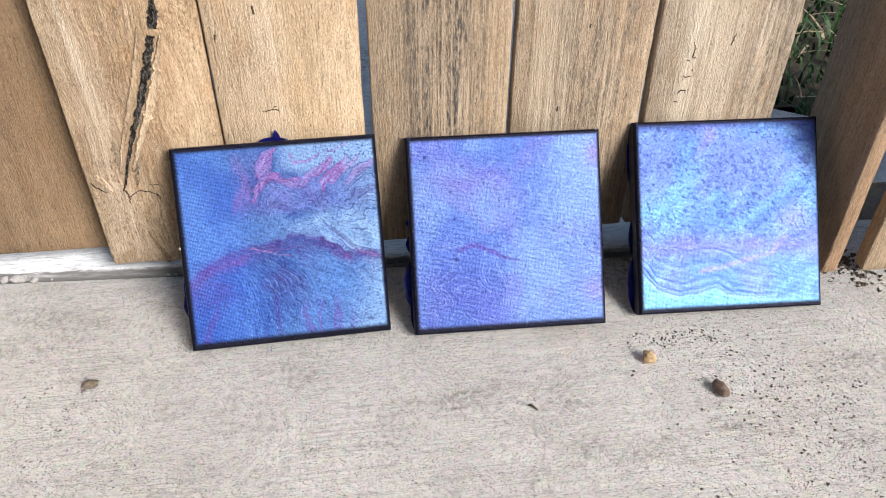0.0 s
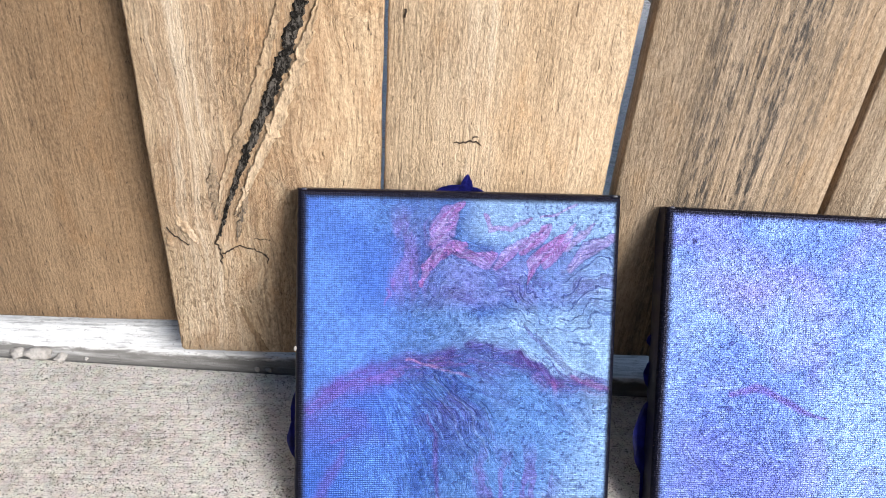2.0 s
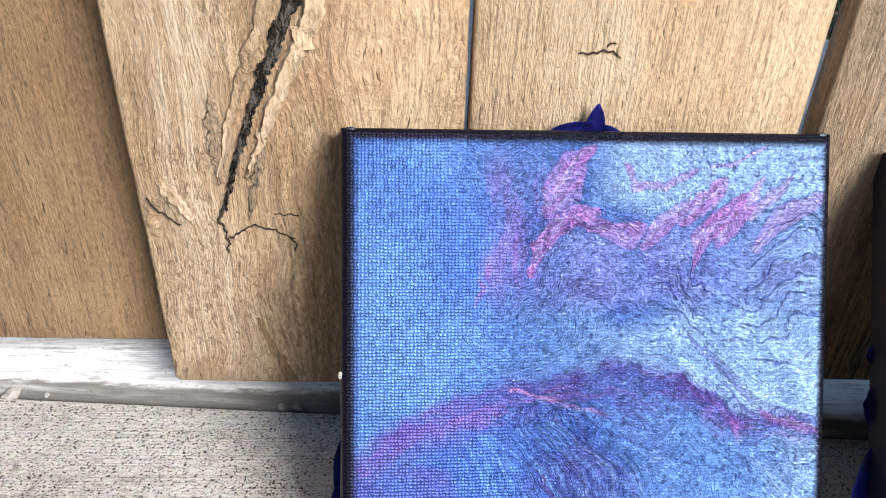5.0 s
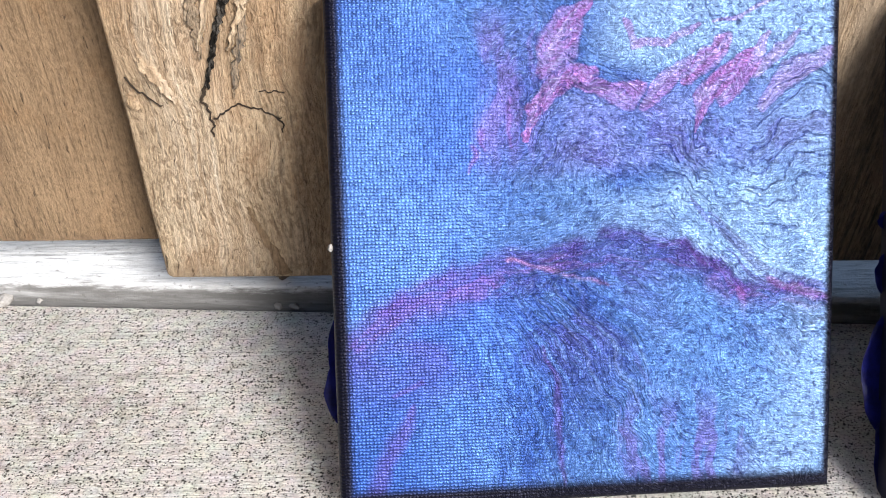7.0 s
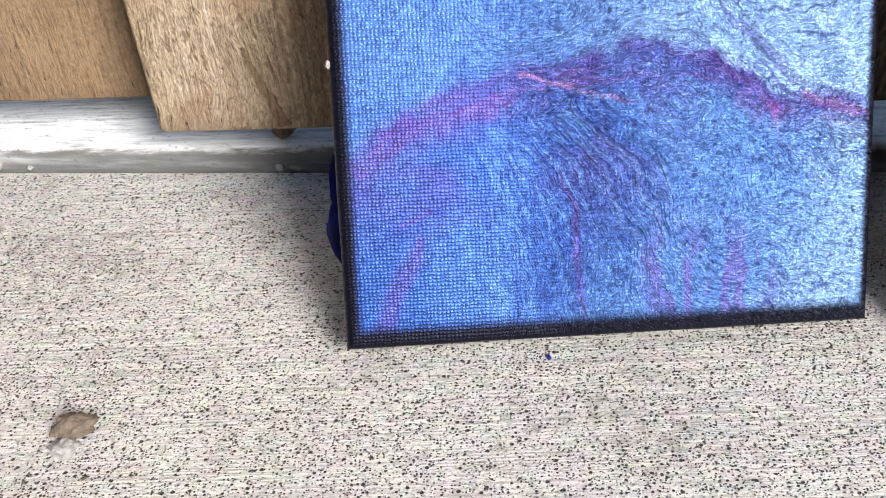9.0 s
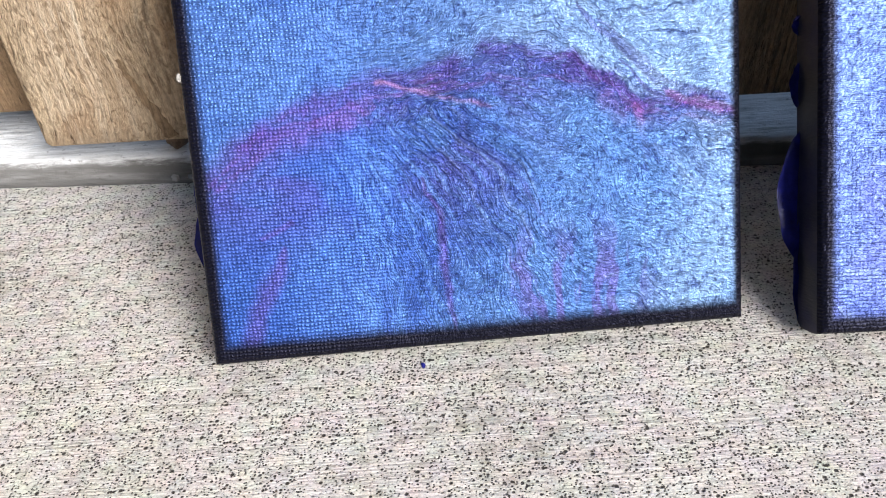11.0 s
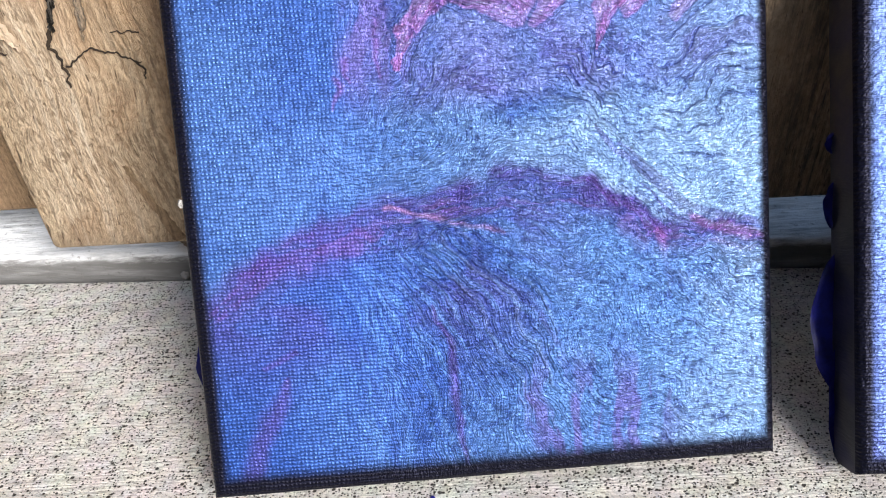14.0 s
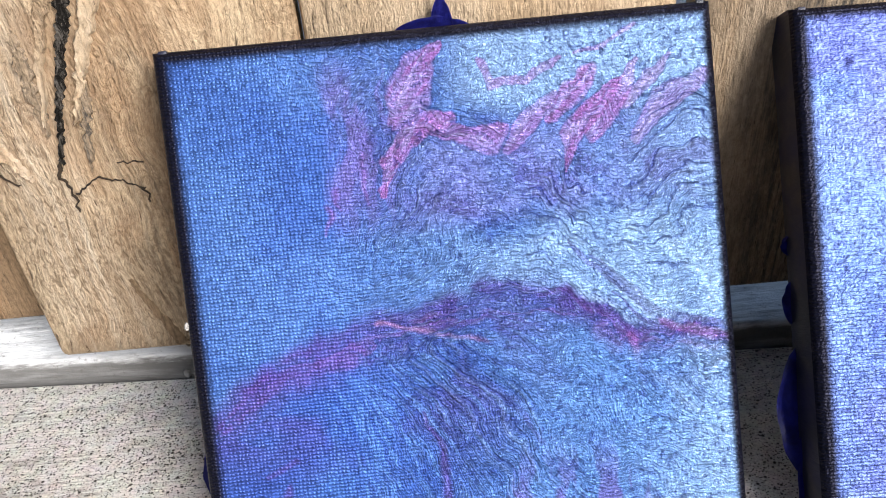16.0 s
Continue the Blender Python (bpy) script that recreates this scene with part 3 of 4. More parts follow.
def warped(u, v, amount, scale, seed):
    return (u + amount * (fbm(u, v, scale, seed) - 0.5), v + amount * (fbm(u, v, scale, seed + 40) - 0.5))


def veins(n, count, width):
    """Thin lines along the level curves of n."""
    f = n * count
    return np.exp(-(np.abs(f - np.round(f)) / width) ** 2)


def rim(c, u, v, width):
    """The black edge paint comes a little over the front, unevenly, most at the bottom."""
    w = width * np.ones_like(u)
    d = np.minimum(np.minimum(u, (1 - u) * 1.5), np.minimum(v * 0.75, (1 - v) * 1.15)) + 0.003 * (fbm(u, v, 40, 900) - 0.5)
    return blend(c, (0.006, 0.006, 0.014), 1 - step(d, w * 0.45, w))


def combed(psi, seed, length=10, grit=0.45):
    """Noise drawn out along the level lines of psi: the streaks of poured and tilted paint, 0..1."""
    n = psi.shape[0]
    gy, gx = np.gradient(psi)
    norm = np.hypot(gx, gy) + 1e-9
    fx, fy = -gy / norm, gx / norm
    white = np.random.RandomState(seed).rand(n, n)
    gj, gi = np.meshgrid(np.arange(n, dtype=float), np.arange(n, dtype=float))
    total = white.copy()
    for sign in (1, -1):
        x, y = gj.copy(), gi.copy()
        for k in range(length):
            a, b = np.clip(y, 0, n - 1).astype(int), np.clip(x, 0, n - 1).astype(int)
            x, y = x + sign * fx[a, b], y + sign * fy[a, b]
            a, b = np.clip(y, 0, n - 1).astype(int), np.clip(x, 0, n - 1).astype(int)
            total += white[a, b]
    total = (total - total.mean()) / total.std()
    total = 0.95 * total + 0.7 * grit * (white - 0.5) / white.std()
    return np.clip(0.5 + total * 0.22, 0, 1)


def streaked(c, comb, k):
    """Lighter and darker threads along the combing."""
    c = blend(c, PALE, k * step(comb, 0.55, 0.95) * 0.55)
    return c * (1 - k[..., None] * 0.45 * step(comb, 0.5, 0.1)[..., None])


def stroke(u, v, pts, wide):
    """A brush-like mark along points: 1 on its line, 0 past its half width, which wide gives from start to end."""
    best = np.zeros_like(u)
    n = len(pts) - 1
    for i in range(n):
        (ax, ay), (bx, by) = pts[i], pts[i + 1]
        dx, dy = bx - ax, by - ay
        f = np.clip(((u - ax) * dx + (v - ay) * dy) / (dx * dx + dy * dy), 0, 1)
        d = np.hypot(u - ax - f * dx, v - ay - f * dy)
        w = np.interp((i + f) / n, np.linspace(0, 1, len(wide)), wide)
        best = np.maximum(best, 1 - d / w)
    return np.clip(best, 0, 1)


def stormy(u, v):
    """Left plain blue; a purple arch with rays fanning out under it; pink plumes at the upper right."""
    wu, wv = warped(u, v, 0.16, 4, 10)
    wu2, wv2 = warped(wu, wv, 0.07, 16, 20)
    au, av = warped(u, v, 0.045, 7, 60)
    au, av = warped(au, av, 0.022, 24, 64)
    rough = fbm(wu2, wv2, 12, 63)
    upright = fbm(wu * 3.0, wv * 0.5, 14, 65)
    c = np.ones(u.shape + (3,)) * np.array(BLUE)
    c = blend(c, (0.11, 0.23, 0.55), 0.16 + 0.38 * step(fbm(wu2, wv2, 5, 30), 0.35, 0.7))
    # the fold of the arch: its upper line, and how far below it a place lies
    arch = np.interp(au, (0, 0.06, 0.17, 0.27, 0.40, 0.48, 0.58, 0.68, 0.74, 0.83, 0.92, 1.0), (0.335, 0.385, 0.44, 0.462, 0.495, 0.518, 0.522, 0.497, 0.455, 0.42, 0.405, 0.385))
    d = av - arch + 0.045 * (fbm(wu2 * 0.7, wv2, 20, 61) - 0.5)
    above, under = step(d, -0.005, 0.02), step(d + 0.04 * (rough - 0.5), -0.015, -0.085)
    # pale sheets above the arch and over the plumes
    c = blend(c, SKYB, above * step(wu, 0.22, 0.45) * step(wv, 0.70, 0.60) * 0.45)
    c = blend(c, PALE, above * step(wu, 0.34, 0.78) * step(wv + 0.06 * (wu - 0.5), 0.69, 0.60) * (0.42 + 0.40 * step(rough, 0.3, 0.65)))
    c = blend(c, PALE, step(wu, 0.46, 0.60) * step(v + 0.05 * (rough - 0.5), 0.82, 0.88) * 0.62)
    c = blend(c, PALE, lobe(u, v, 1.0, 0.72, 0.16, 0.16, 0) * 0.55)
    # purple haze below the plumes and in the upright smear beside them
    haze = step(wu, 0.36, 0.46) * step(v, 0.62, 0.68) * step(v, 0.86, 0.76)
    c = blend(c, (0.21, 0.25, 0.64), haze * (0.35 + 0.4 * step(rough, 0.35, 0.6)) * step(u, 1.1, 0.6))
    c = blend(c, PURPLE, haze * step(fbm(wu2, wv2, 18, 36), 0.52, 0.68) * 0.45)
    smear = step(u + 0.10 * (upright - 0.5), 0.26, 0.33) * step(u + 0.10 * (upright - 0.5), 0.46, 0.38) * step(v, 0.60, 0.74) * step(v, 1.0, 0.88)
    c = blend(c, (0.16, 0.13, 0.42), smear * (0.25 + 0.55 * step(upright, 0.36, 0.6)))
    for pts in (((0.268, 0.66), (0.272, 0.71)), ((0.292, 0.70), (0.296, 0.74)), ((0.345, 0.70), (0.35, 0.79))):
        c = blend(c, MAGENTA, stroke(au, av, pts, (0.004, 0.010)) * 0.5)
    # plumes: a round head with a tail, a scalloped body, flames that lean to the right
    su, sv = warped(u, v, 0.022, 16, 50)
    su, sv = warped(su, sv, 0.012, 48, 52)
    inner = fbm((su - 0.8 * sv) * 2.2, sv * 0.8, 22, 56)
    plumes = (
        (((0.425, 0.845), (0.441, 0.885), (0.462, 0.925), (0.50, 0.965)), (0.030, 0.046, 0.034, 0.006), 0.95),
        (((0.375, 0.71), (0.392, 0.765), (0.43, 0.805), (0.475, 0.835), (0.505, 0.838)), (0.006, 0.018, 0.024, 0.026, 0.020), 0.95),
        (((0.49, 0.825), (0.535, 0.805), (0.575, 0.795), (0.60, 0.81)), (0.020, 0.020, 0.030, 0.016), 0.65),
        (((0.612, 0.772), (0.645, 0.812), (0.698, 0.862)), (0.014, 0.027, 0.012), 0.55),
        (((0.69, 0.815), (0.735, 0.865), (0.762, 0.893)), (0.014, 0.028, 0.022), 0.9),
        (((0.704, 0.728), (0.722, 0.785), (0.765, 0.825), (0.815, 0.868)), (0.004, 0.020, 0.025, 0.010), 1.0),
        (((0.765, 0.79), (0.815, 0.845), (0.855, 0.905)), (0.020, 0.024, 0.005), 0.7),
        (((0.825, 0.83), (0.875, 0.87), (0.915, 0.915)), (0.012, 0.018, 0.004), 0.6),
        (((0.845, 0.77), (0.895, 0.825), (0.985, 0.875)), (0.014, 0.030, 0.016), 0.35),
        (((0.575, 0.93), (0.59, 0.895), (0.65, 0.895), (0.71, 0.925)), (0.010, 0.010, 0.010, 0.006), 0.5),
        (((0.74, 0.928), (0.80, 0.942), (0.86, 0.972)), (0.004, 0.007, 0.004), 0.5),
    )
    for pts, wide, k in plumes:
        q = stroke(su, sv, pts, wide)
        mask = step(q, 0.03, 0.30)
        c = blend(c, DEEP, np.exp(-((q - 0.10) / 0.07) ** 2) * step(q, 0.0, 0.05) * 0.5)
        c = blend(c, (0.33, 0.23, 0.60), mask * (0.34 + 0.26 * k))
        c = blend(c, (0.30, 0.105, 0.36), mask * k * (0.20 + 0.60 * step(inner, 0.38, 0.62)))
        c = blend(c, (0.56, 0.45, 0.80), mask * step(q, 0.45, 0.85) * step(inner, 0.52, 0.36) * 0.35)
    # arch: purple with magenta and reddish threads along it
    band = np.exp(-(np.where(d > 0, d / 0.020, d / 0.075)) ** 2) * step(u, 1.06, 0.9)
    c = blend(c, PURPLE, band * (0.45 + 0.45 * step(rough, 0.32, 0.6)))
    thread = fbm(au * 1.3 + 0.6 * d, d * 9, 10, 66)
    c = blend(c, MAGENTA, np.exp(-((d + 0.03) / 0.032) ** 2) * step(thread, 0.46, 0.64) * (0.08 + 0.32 * step(u, 0.12, 0.4)))
    c = blend(c, (0.36, 0.19, 0.38), stroke(au, av, ((0.33, 0.468), (0.40, 0.462), (0.495, 0.441), (0.54, 0.43)), (0.005, 0.009, 0.007, 0.003)) * 0.75)
    c = blend(c, MAGENTA, stroke(au, av, ((0.02, 0.29), (0.06, 0.335), (0.17, 0.393), (0.30, 0.428)), (0.05, 0.08, 0.07, 0.03)) * (0.08 + 0.14 * step(thread, 0.4, 0.6)))
    # folds that run down to the right
    for pts, k in ((((0.70, 0.60), (0.715, 0.565), (0.79, 0.492), (0.865, 0.425), (0.975, 0.388)), 0.5), (((0.735, 0.56), (0.80, 0.50), (0.88, 0.435), (0.985, 0.40)), 0.45), (((0.76, 0.49), (0.83, 0.43), (0.90, 0.395), (0.985, 0.37)), 0.6), (((0.70, 0.49), (0.75, 0.445), (0.80, 0.41)), 0.5)):
        q = stroke(au, av, pts, (0.003, 0.007, 0.010, 0.010, 0.006))
        c = blend(c, PURPLE, step(q, 0.05, 0.5) * k)
        c = blend(c, (0.45, 0.68, 0.90), stroke(au - 0.009, av - 0.012, pts, (0.003, 0.006, 0.008, 0.006)) * k * 0.6)
    for pts, wide, k in ((((0.86, 0.425), (0.93, 0.395), (0.985, 0.375)), (0.012, 0.016, 0.012), 0.7), (((0.80, 0.40), (0.806, 0.365), (0.82, 0.325), (0.818, 0.295)), (0.016, 0.009, 0.010, 0.003), 0.8),
                         (((0.925, 0.298), (0.935, 0.325), (0.985, 0.338)), (0.005, 0.010, 0.008), 0.7), (((0.735, 0.415), (0.765, 0.385)), (0.022, 0.016), 0.5)):
        c = blend(c, (0.21, 0.085, 0.31), step(stroke(au, av, pts, wide), 0.0, 0.6) * k)
    # below the arch: deeper blue at the left, lighter to the lower right, rays out of the middle
    c = blend(c, (0.030, 0.085, 0.38), under * step(u, 0.62, 0.30) * 0.55)
    c = blend(c, PURPLE, under * step(fbm(wu, wv, 7, 70), 0.42, 0.62) * step(v, 0.12, 0.36) * 0.55)
    c = blend(c, SKYB, under * step(wu + 0.5 * (0.4 - wv), 0.50, 0.74) * 0.88)
    c = blend(c, PALE, step(u + 0.35 * (0.35 - v) + 0.1 * (rough - 0.5), 0.80, 1.04) * step(d, 0.0, -0.05) * 0.66)
    fan = np.arctan2(au - 0.20, 0.56 - av)
    rad = np.hypot(au - 0.20, av - 0.56)
    rays = fbm(fan * 3.4, rad * 1.3, 13, 75)
    c = blend(c, (0.15, 0.32, 0.70), under * step(rays, 0.48, 0.66) * step(u, 0.18, 0.32) * 0.28)
    c = blend(c, DEEP, under * step(rays, 0.42, 0.28) * step(u, 0.18, 0.32) * 0.22)
    c = blend(c, (0.17, 0.10, 0.42), under * step(v, 0.26, 0.10) * step(wu, 0.48, 0.56) * step(wu, 0.86, 0.76) * step(upright, 0.47, 0.62) * 0.6)
    for pts, wide, k in ((((0.405, 0.30), (0.43, 0.235), (0.442, 0.17), (0.45, 0.05), (0.449, 0.02)), (0.004, 0.012, 0.017, 0.013, 0.008), 0.75), (((0.075, 0.03), (0.095, 0.10), (0.135, 0.165), (0.15, 0.21)), (0.035, 0.034, 0.026, 0.010), 0.6),
                         (((0.11, 0.235), (0.165, 0.262)), (0.007, 0.011), 0.5), (((0.565, 0.135), (0.578, 0.10)), (0.010, 0.012), 0.5), (((0.60, 0.29), (0.625, 0.235)), (0.007, 0.010), 0.3)):
        c = blend(c, (0.105, 0.055, 0.28), step(stroke(au, av, pts, wide), 0.0, 0.9) * k * 0.8)
    # combing: along the arch, out along the rays, round in swirls higher up
    psi = (1 - under) * (1.1 * d + 0.36 * fbm(wu, wv, 4, 78)) + under * (fan * 0.34 + 0.22 * fbm(wu, wv, 3.5, 79, 3))
    comb = combed(psi, 300)
    k = step(u + 0.25 * (fbm(wu, wv, 5, 81) - 0.5), 0.16, 0.42)
    c = streaked(c, comb, k * (0.44 - 0.10 * under))
    patch = step(fbm(wu2, wv2, 8, 83), 0.44, 0.60) * step(u, 0.26, 0.5)
    dark_line, pale_line = veins(psi, 19, 0.06) * patch, veins(psi + 0.011, 19, 0.08) * patch
    c = blend(c, DEEP, dark_line * (0.30 + 0.35 * step(u, 0.45, 0.7) * above))
    c = blend(c, (0.62, 0.78, 0.92), pale_line * 0.08)
    flecks = step(fbm(u, v, 120, 87, 2), 0.64, 0.76) * step(fbm(u, v, 7, 88), 0.40, 0.58) * k
    c = blend(c, DEEP, flecks * 0.55)
    c = c * (0.67 + 0.32 * fbm(u, v, 70, 90))[..., None]
    return rim(c, u, v, 0.041), k * (0.55 * comb + 0.5 * fbm(wu2, wv2, 45, 95) + 0.35 * pale_line - 0.3 * dark_line)


def hazy(u, v):
    """Even periwinkle with soft threads, a purple wisp, arcs low down and dark dots."""
    wu, wv = warped(u, v, 0.22, 3, 110)
    wu2, wv2 = warped(wu, wv, 0.09, 12, 120)
    au, av = warped(u, v, 0.05, 8, 112)
    c = np.ones(u.shape + (3,)) * np.array((0.15, 0.27, 0.72))
    c = blend(c, (0.34, 0.56, 0.90), step(fbm(wu2, wv2, 4, 130), 0.38, 0.66) * 0.45)
    c = blend(c, (0.36, 0.58, 0.90), step(wu - 0.35 * wv, 0.1, 0.75) * 0.40)
    c = blend(c, (0.24, 0.23, 0.70), step(fbm(wu2, wv2, 5, 133), 0.48, 0.68) * 0.40)
    c = blend(c, (0.10, 0.14, 0.56), lobe(wu, wv, 0.18, 0.16, 0.25, 0.22, 0) * 0.55)
    c = blend(c, (0.25, 0.19, 0.60), lobe(wu, wv, 0.26, 0.74, 0.18, 0.07, 8) * 0.60)
    c = blend(c, (0.40, 0.26, 0.66), lobe(u, v, 0.97, 0.88, 0.05, 0.07, 0) * 0.60)
    c = blend(c, (0.44, 0.34, 0.74), lobe(u, v, 0.96, 0.18, 0.07, 0.06, 0) * 0.5)
    c = blend(c, (0.15, 0.09, 0.42), step(stroke(au, av, ((0.24, 0.42), (0.32, 0.445), (0.40, 0.41), (0.47, 0.375), (0.56, 0.37)), (0.012, 0.022, 0.020, 0.018, 0.003)), 0.0, 0.8) * 0.75)
    arcs = np.hypot(u - 1.02, (v + 0.14) * 1.1)
    ring = step(arcs, 0.60, 0.50) * step(arcs, 0.18, 0.28)
    psi = (1 - ring) * (fbm(wu, wv, 2.6, 145, 3) + 0.25 * fbm(wu2, wv2, 6, 147, 3)) + ring * (arcs * 1.2 + 0.08 * fbm(wu, wv, 6, 146))
    comb = combed(psi, 310, 14, 0.25)
    c = streaked(c, comb, 0.34 * np.ones_like(u))
    patch = np.maximum(step(fbm(wu2, wv2, 6, 148), 0.46, 0.62), ring)
    c = blend(c, (0.50, 0.72, 0.95), veins(psi, 20, 0.09) * patch * 0.20)
    c = blend(c, (0.07, 0.12, 0.48), veins(psi + 0.014, 20, 0.07) * patch * 0.16)
    for cu, cv, r in ((0.235, 0.375, 0.012), (0.095, 0.90, 0.010), (0.22, 0.71, 0.008), (0.24, 0.575, 0.009), (0.80, 0.53, 0.008), (0.36, 0.58, 0.006), (0.05, 0.26, 0.006), (0.27, 0.84, 0.006), (0.30, 0.61, 0.005), (0.74, 0.50, 0.006), (0.46, 0.66, 0.005)):
        c = blend(c, (0.025, 0.03, 0.15), step(lobe(au, av, cu, cv, r, r, 0), 0.2, 0.8) * 0.75)
    flecks = step(fbm(u, v, 110, 151, 2), 0.68, 0.76) * step(fbm(wu, wv, 5, 152), 0.45, 0.6)
    c = blend(c, (0.05, 0.07, 0.30), flecks * 0.5)
    c = c * np.array((0.45, 0.425, 0.485)) * (0.90 + 0.34 * fbm(u, v, 60, 155))[..., None]
    return rim(c, u, v, 0.038), 0.38 * comb + 0.25 * fbm(wu2, wv2, 36, 160)


def icy(u, v):
    """Bright cyan-blue, dark at one upper corner, with a lilac tongue and folded wavy lines low down."""
    wu, wv = warped(u, v, 0.20, 3, 210)
    wu2, wv2 = warped(wu, wv, 0.08, 11, 220)
    au, av = warped(u, v, 0.04, 7, 212)
    c = np.ones(u.shape + (3,)) * np.array((0.16, 0.34, 0.80))
    diag = fbm((wu + wv) * 0.7, (wv - wu) * 2.4, 5, 230)
    c = blend(c, (0.30, 0.64, 0.94), step(diag, 0.40, 0.70) * 0.6)
    c = blend(c, (0.31, 0.33, 0.82), step(fbm(wu2, wv2, 5, 233), 0.48, 0.70) * 0.35)
    c = blend(c, (0.26, 0.70, 0.92), lobe(wu, wv, 0.12, 0.55, 0.16, 0.06, 5) * 0.6)
    c = blend(c, (0.34, 0.33, 0.82), np.exp(-((wv - 0.33) / 0.09) ** 2) * 0.6)
    low = np.interp(au, (0, 0.10, 0.22, 0.33, 0.42, 0.52, 0.66, 1.0), (0.24, 0.135, 0.10, 0.115, 0.13, 0.085, 0.06, 0.04))
    c = blend(c, (0.27, 0.70, 0.96), step(av, low + 0.01, low - 0.03) * 0.75)
    c = blend(c, (0.50, 0.45, 0.84), step(stroke(au, av, ((0.33, 0.205), (0.45, 0.225), (0.60, 0.27), (0.72, 0.295), (0.80, 0.38)), (0.022, 0.026, 0.022, 0.020, 0.03)), 0.0, 1.0) * 0.6)
    c = blend(c, (0.42, 0.40, 0.84), lobe(wu, wv, 0.88, 0.50, 0.10, 0.07, 0) * 0.6)
    c = blend(c, (0.42, 0.34, 0.78), lobe(wu, wv, 0.33, 0.87, 0.03, 0.09, -20) * 0.5)
    fold = np.zeros_like(u)
    for off, w, k in ((0.0, 0.008, 0.9), (0.024, 0.006, 0.7), (0.065, 0.008, 0.45), (0.16, 0.010, 0.5), (0.255, 0.006, 0.35)):
        q = np.exp(-((av - low - off * (1 - 0.5 * au)) / w) ** 2) * step(au, 0.90, 0.60)
        fold = np.maximum(fold, q)
        c = blend(c, (0.08, 0.15, 0.52), q * k * 0.55)
        c = blend(c, (0.46, 0.80, 0.97), np.exp(-((av - low - off * (1 - 0.5 * au) + 0.012) / w) ** 2) * step(au, 0.90, 0.60) * k * 0.5)
    psi = fbm((wu + wv) * 0.5, (wv - wu) * 1.6, 4, 236, 3) + 0.2 * fbm(wu2, wv2, 6, 247, 3)
    comb = combed(psi, 320, 12, 0.3)
    c = streaked(c, comb, 0.38 * step(v, 0.10, 0.35))
    spots = step(fbm(u * 1.3 + v * 0.6, v * 1.2, 60, 250, 2), 0.64, 0.72) * step(v, 0.25, 0.45)
    c = blend(c, (0.035, 0.06, 0.3), spots * 0.55)
    c = blend(c, (0.012, 0.022, 0.14), step(u + 0.55 * v + 0.12 * (fbm(wu, wv, 6, 238) - 0.5), 1.22, 1.48) * 0.92)
    c = blend(c, (0.02, 0.03, 0.16), step(v + 0.02 * (diag - 0.5), 0.93, 0.99) * 0.8)
    c = c * np.array((0.44, 0.42, 0.47)) * (0.88 + 0.34 * fbm(u, v, 60, 255))[..., None]
    return rim(c, u, v, 0.034), 0.38 * comb * step(v, 0.10, 0.35) - 0.35 * fold


SIZE, HIGH, DEPTH = 0.205, 0.2070, 0.021


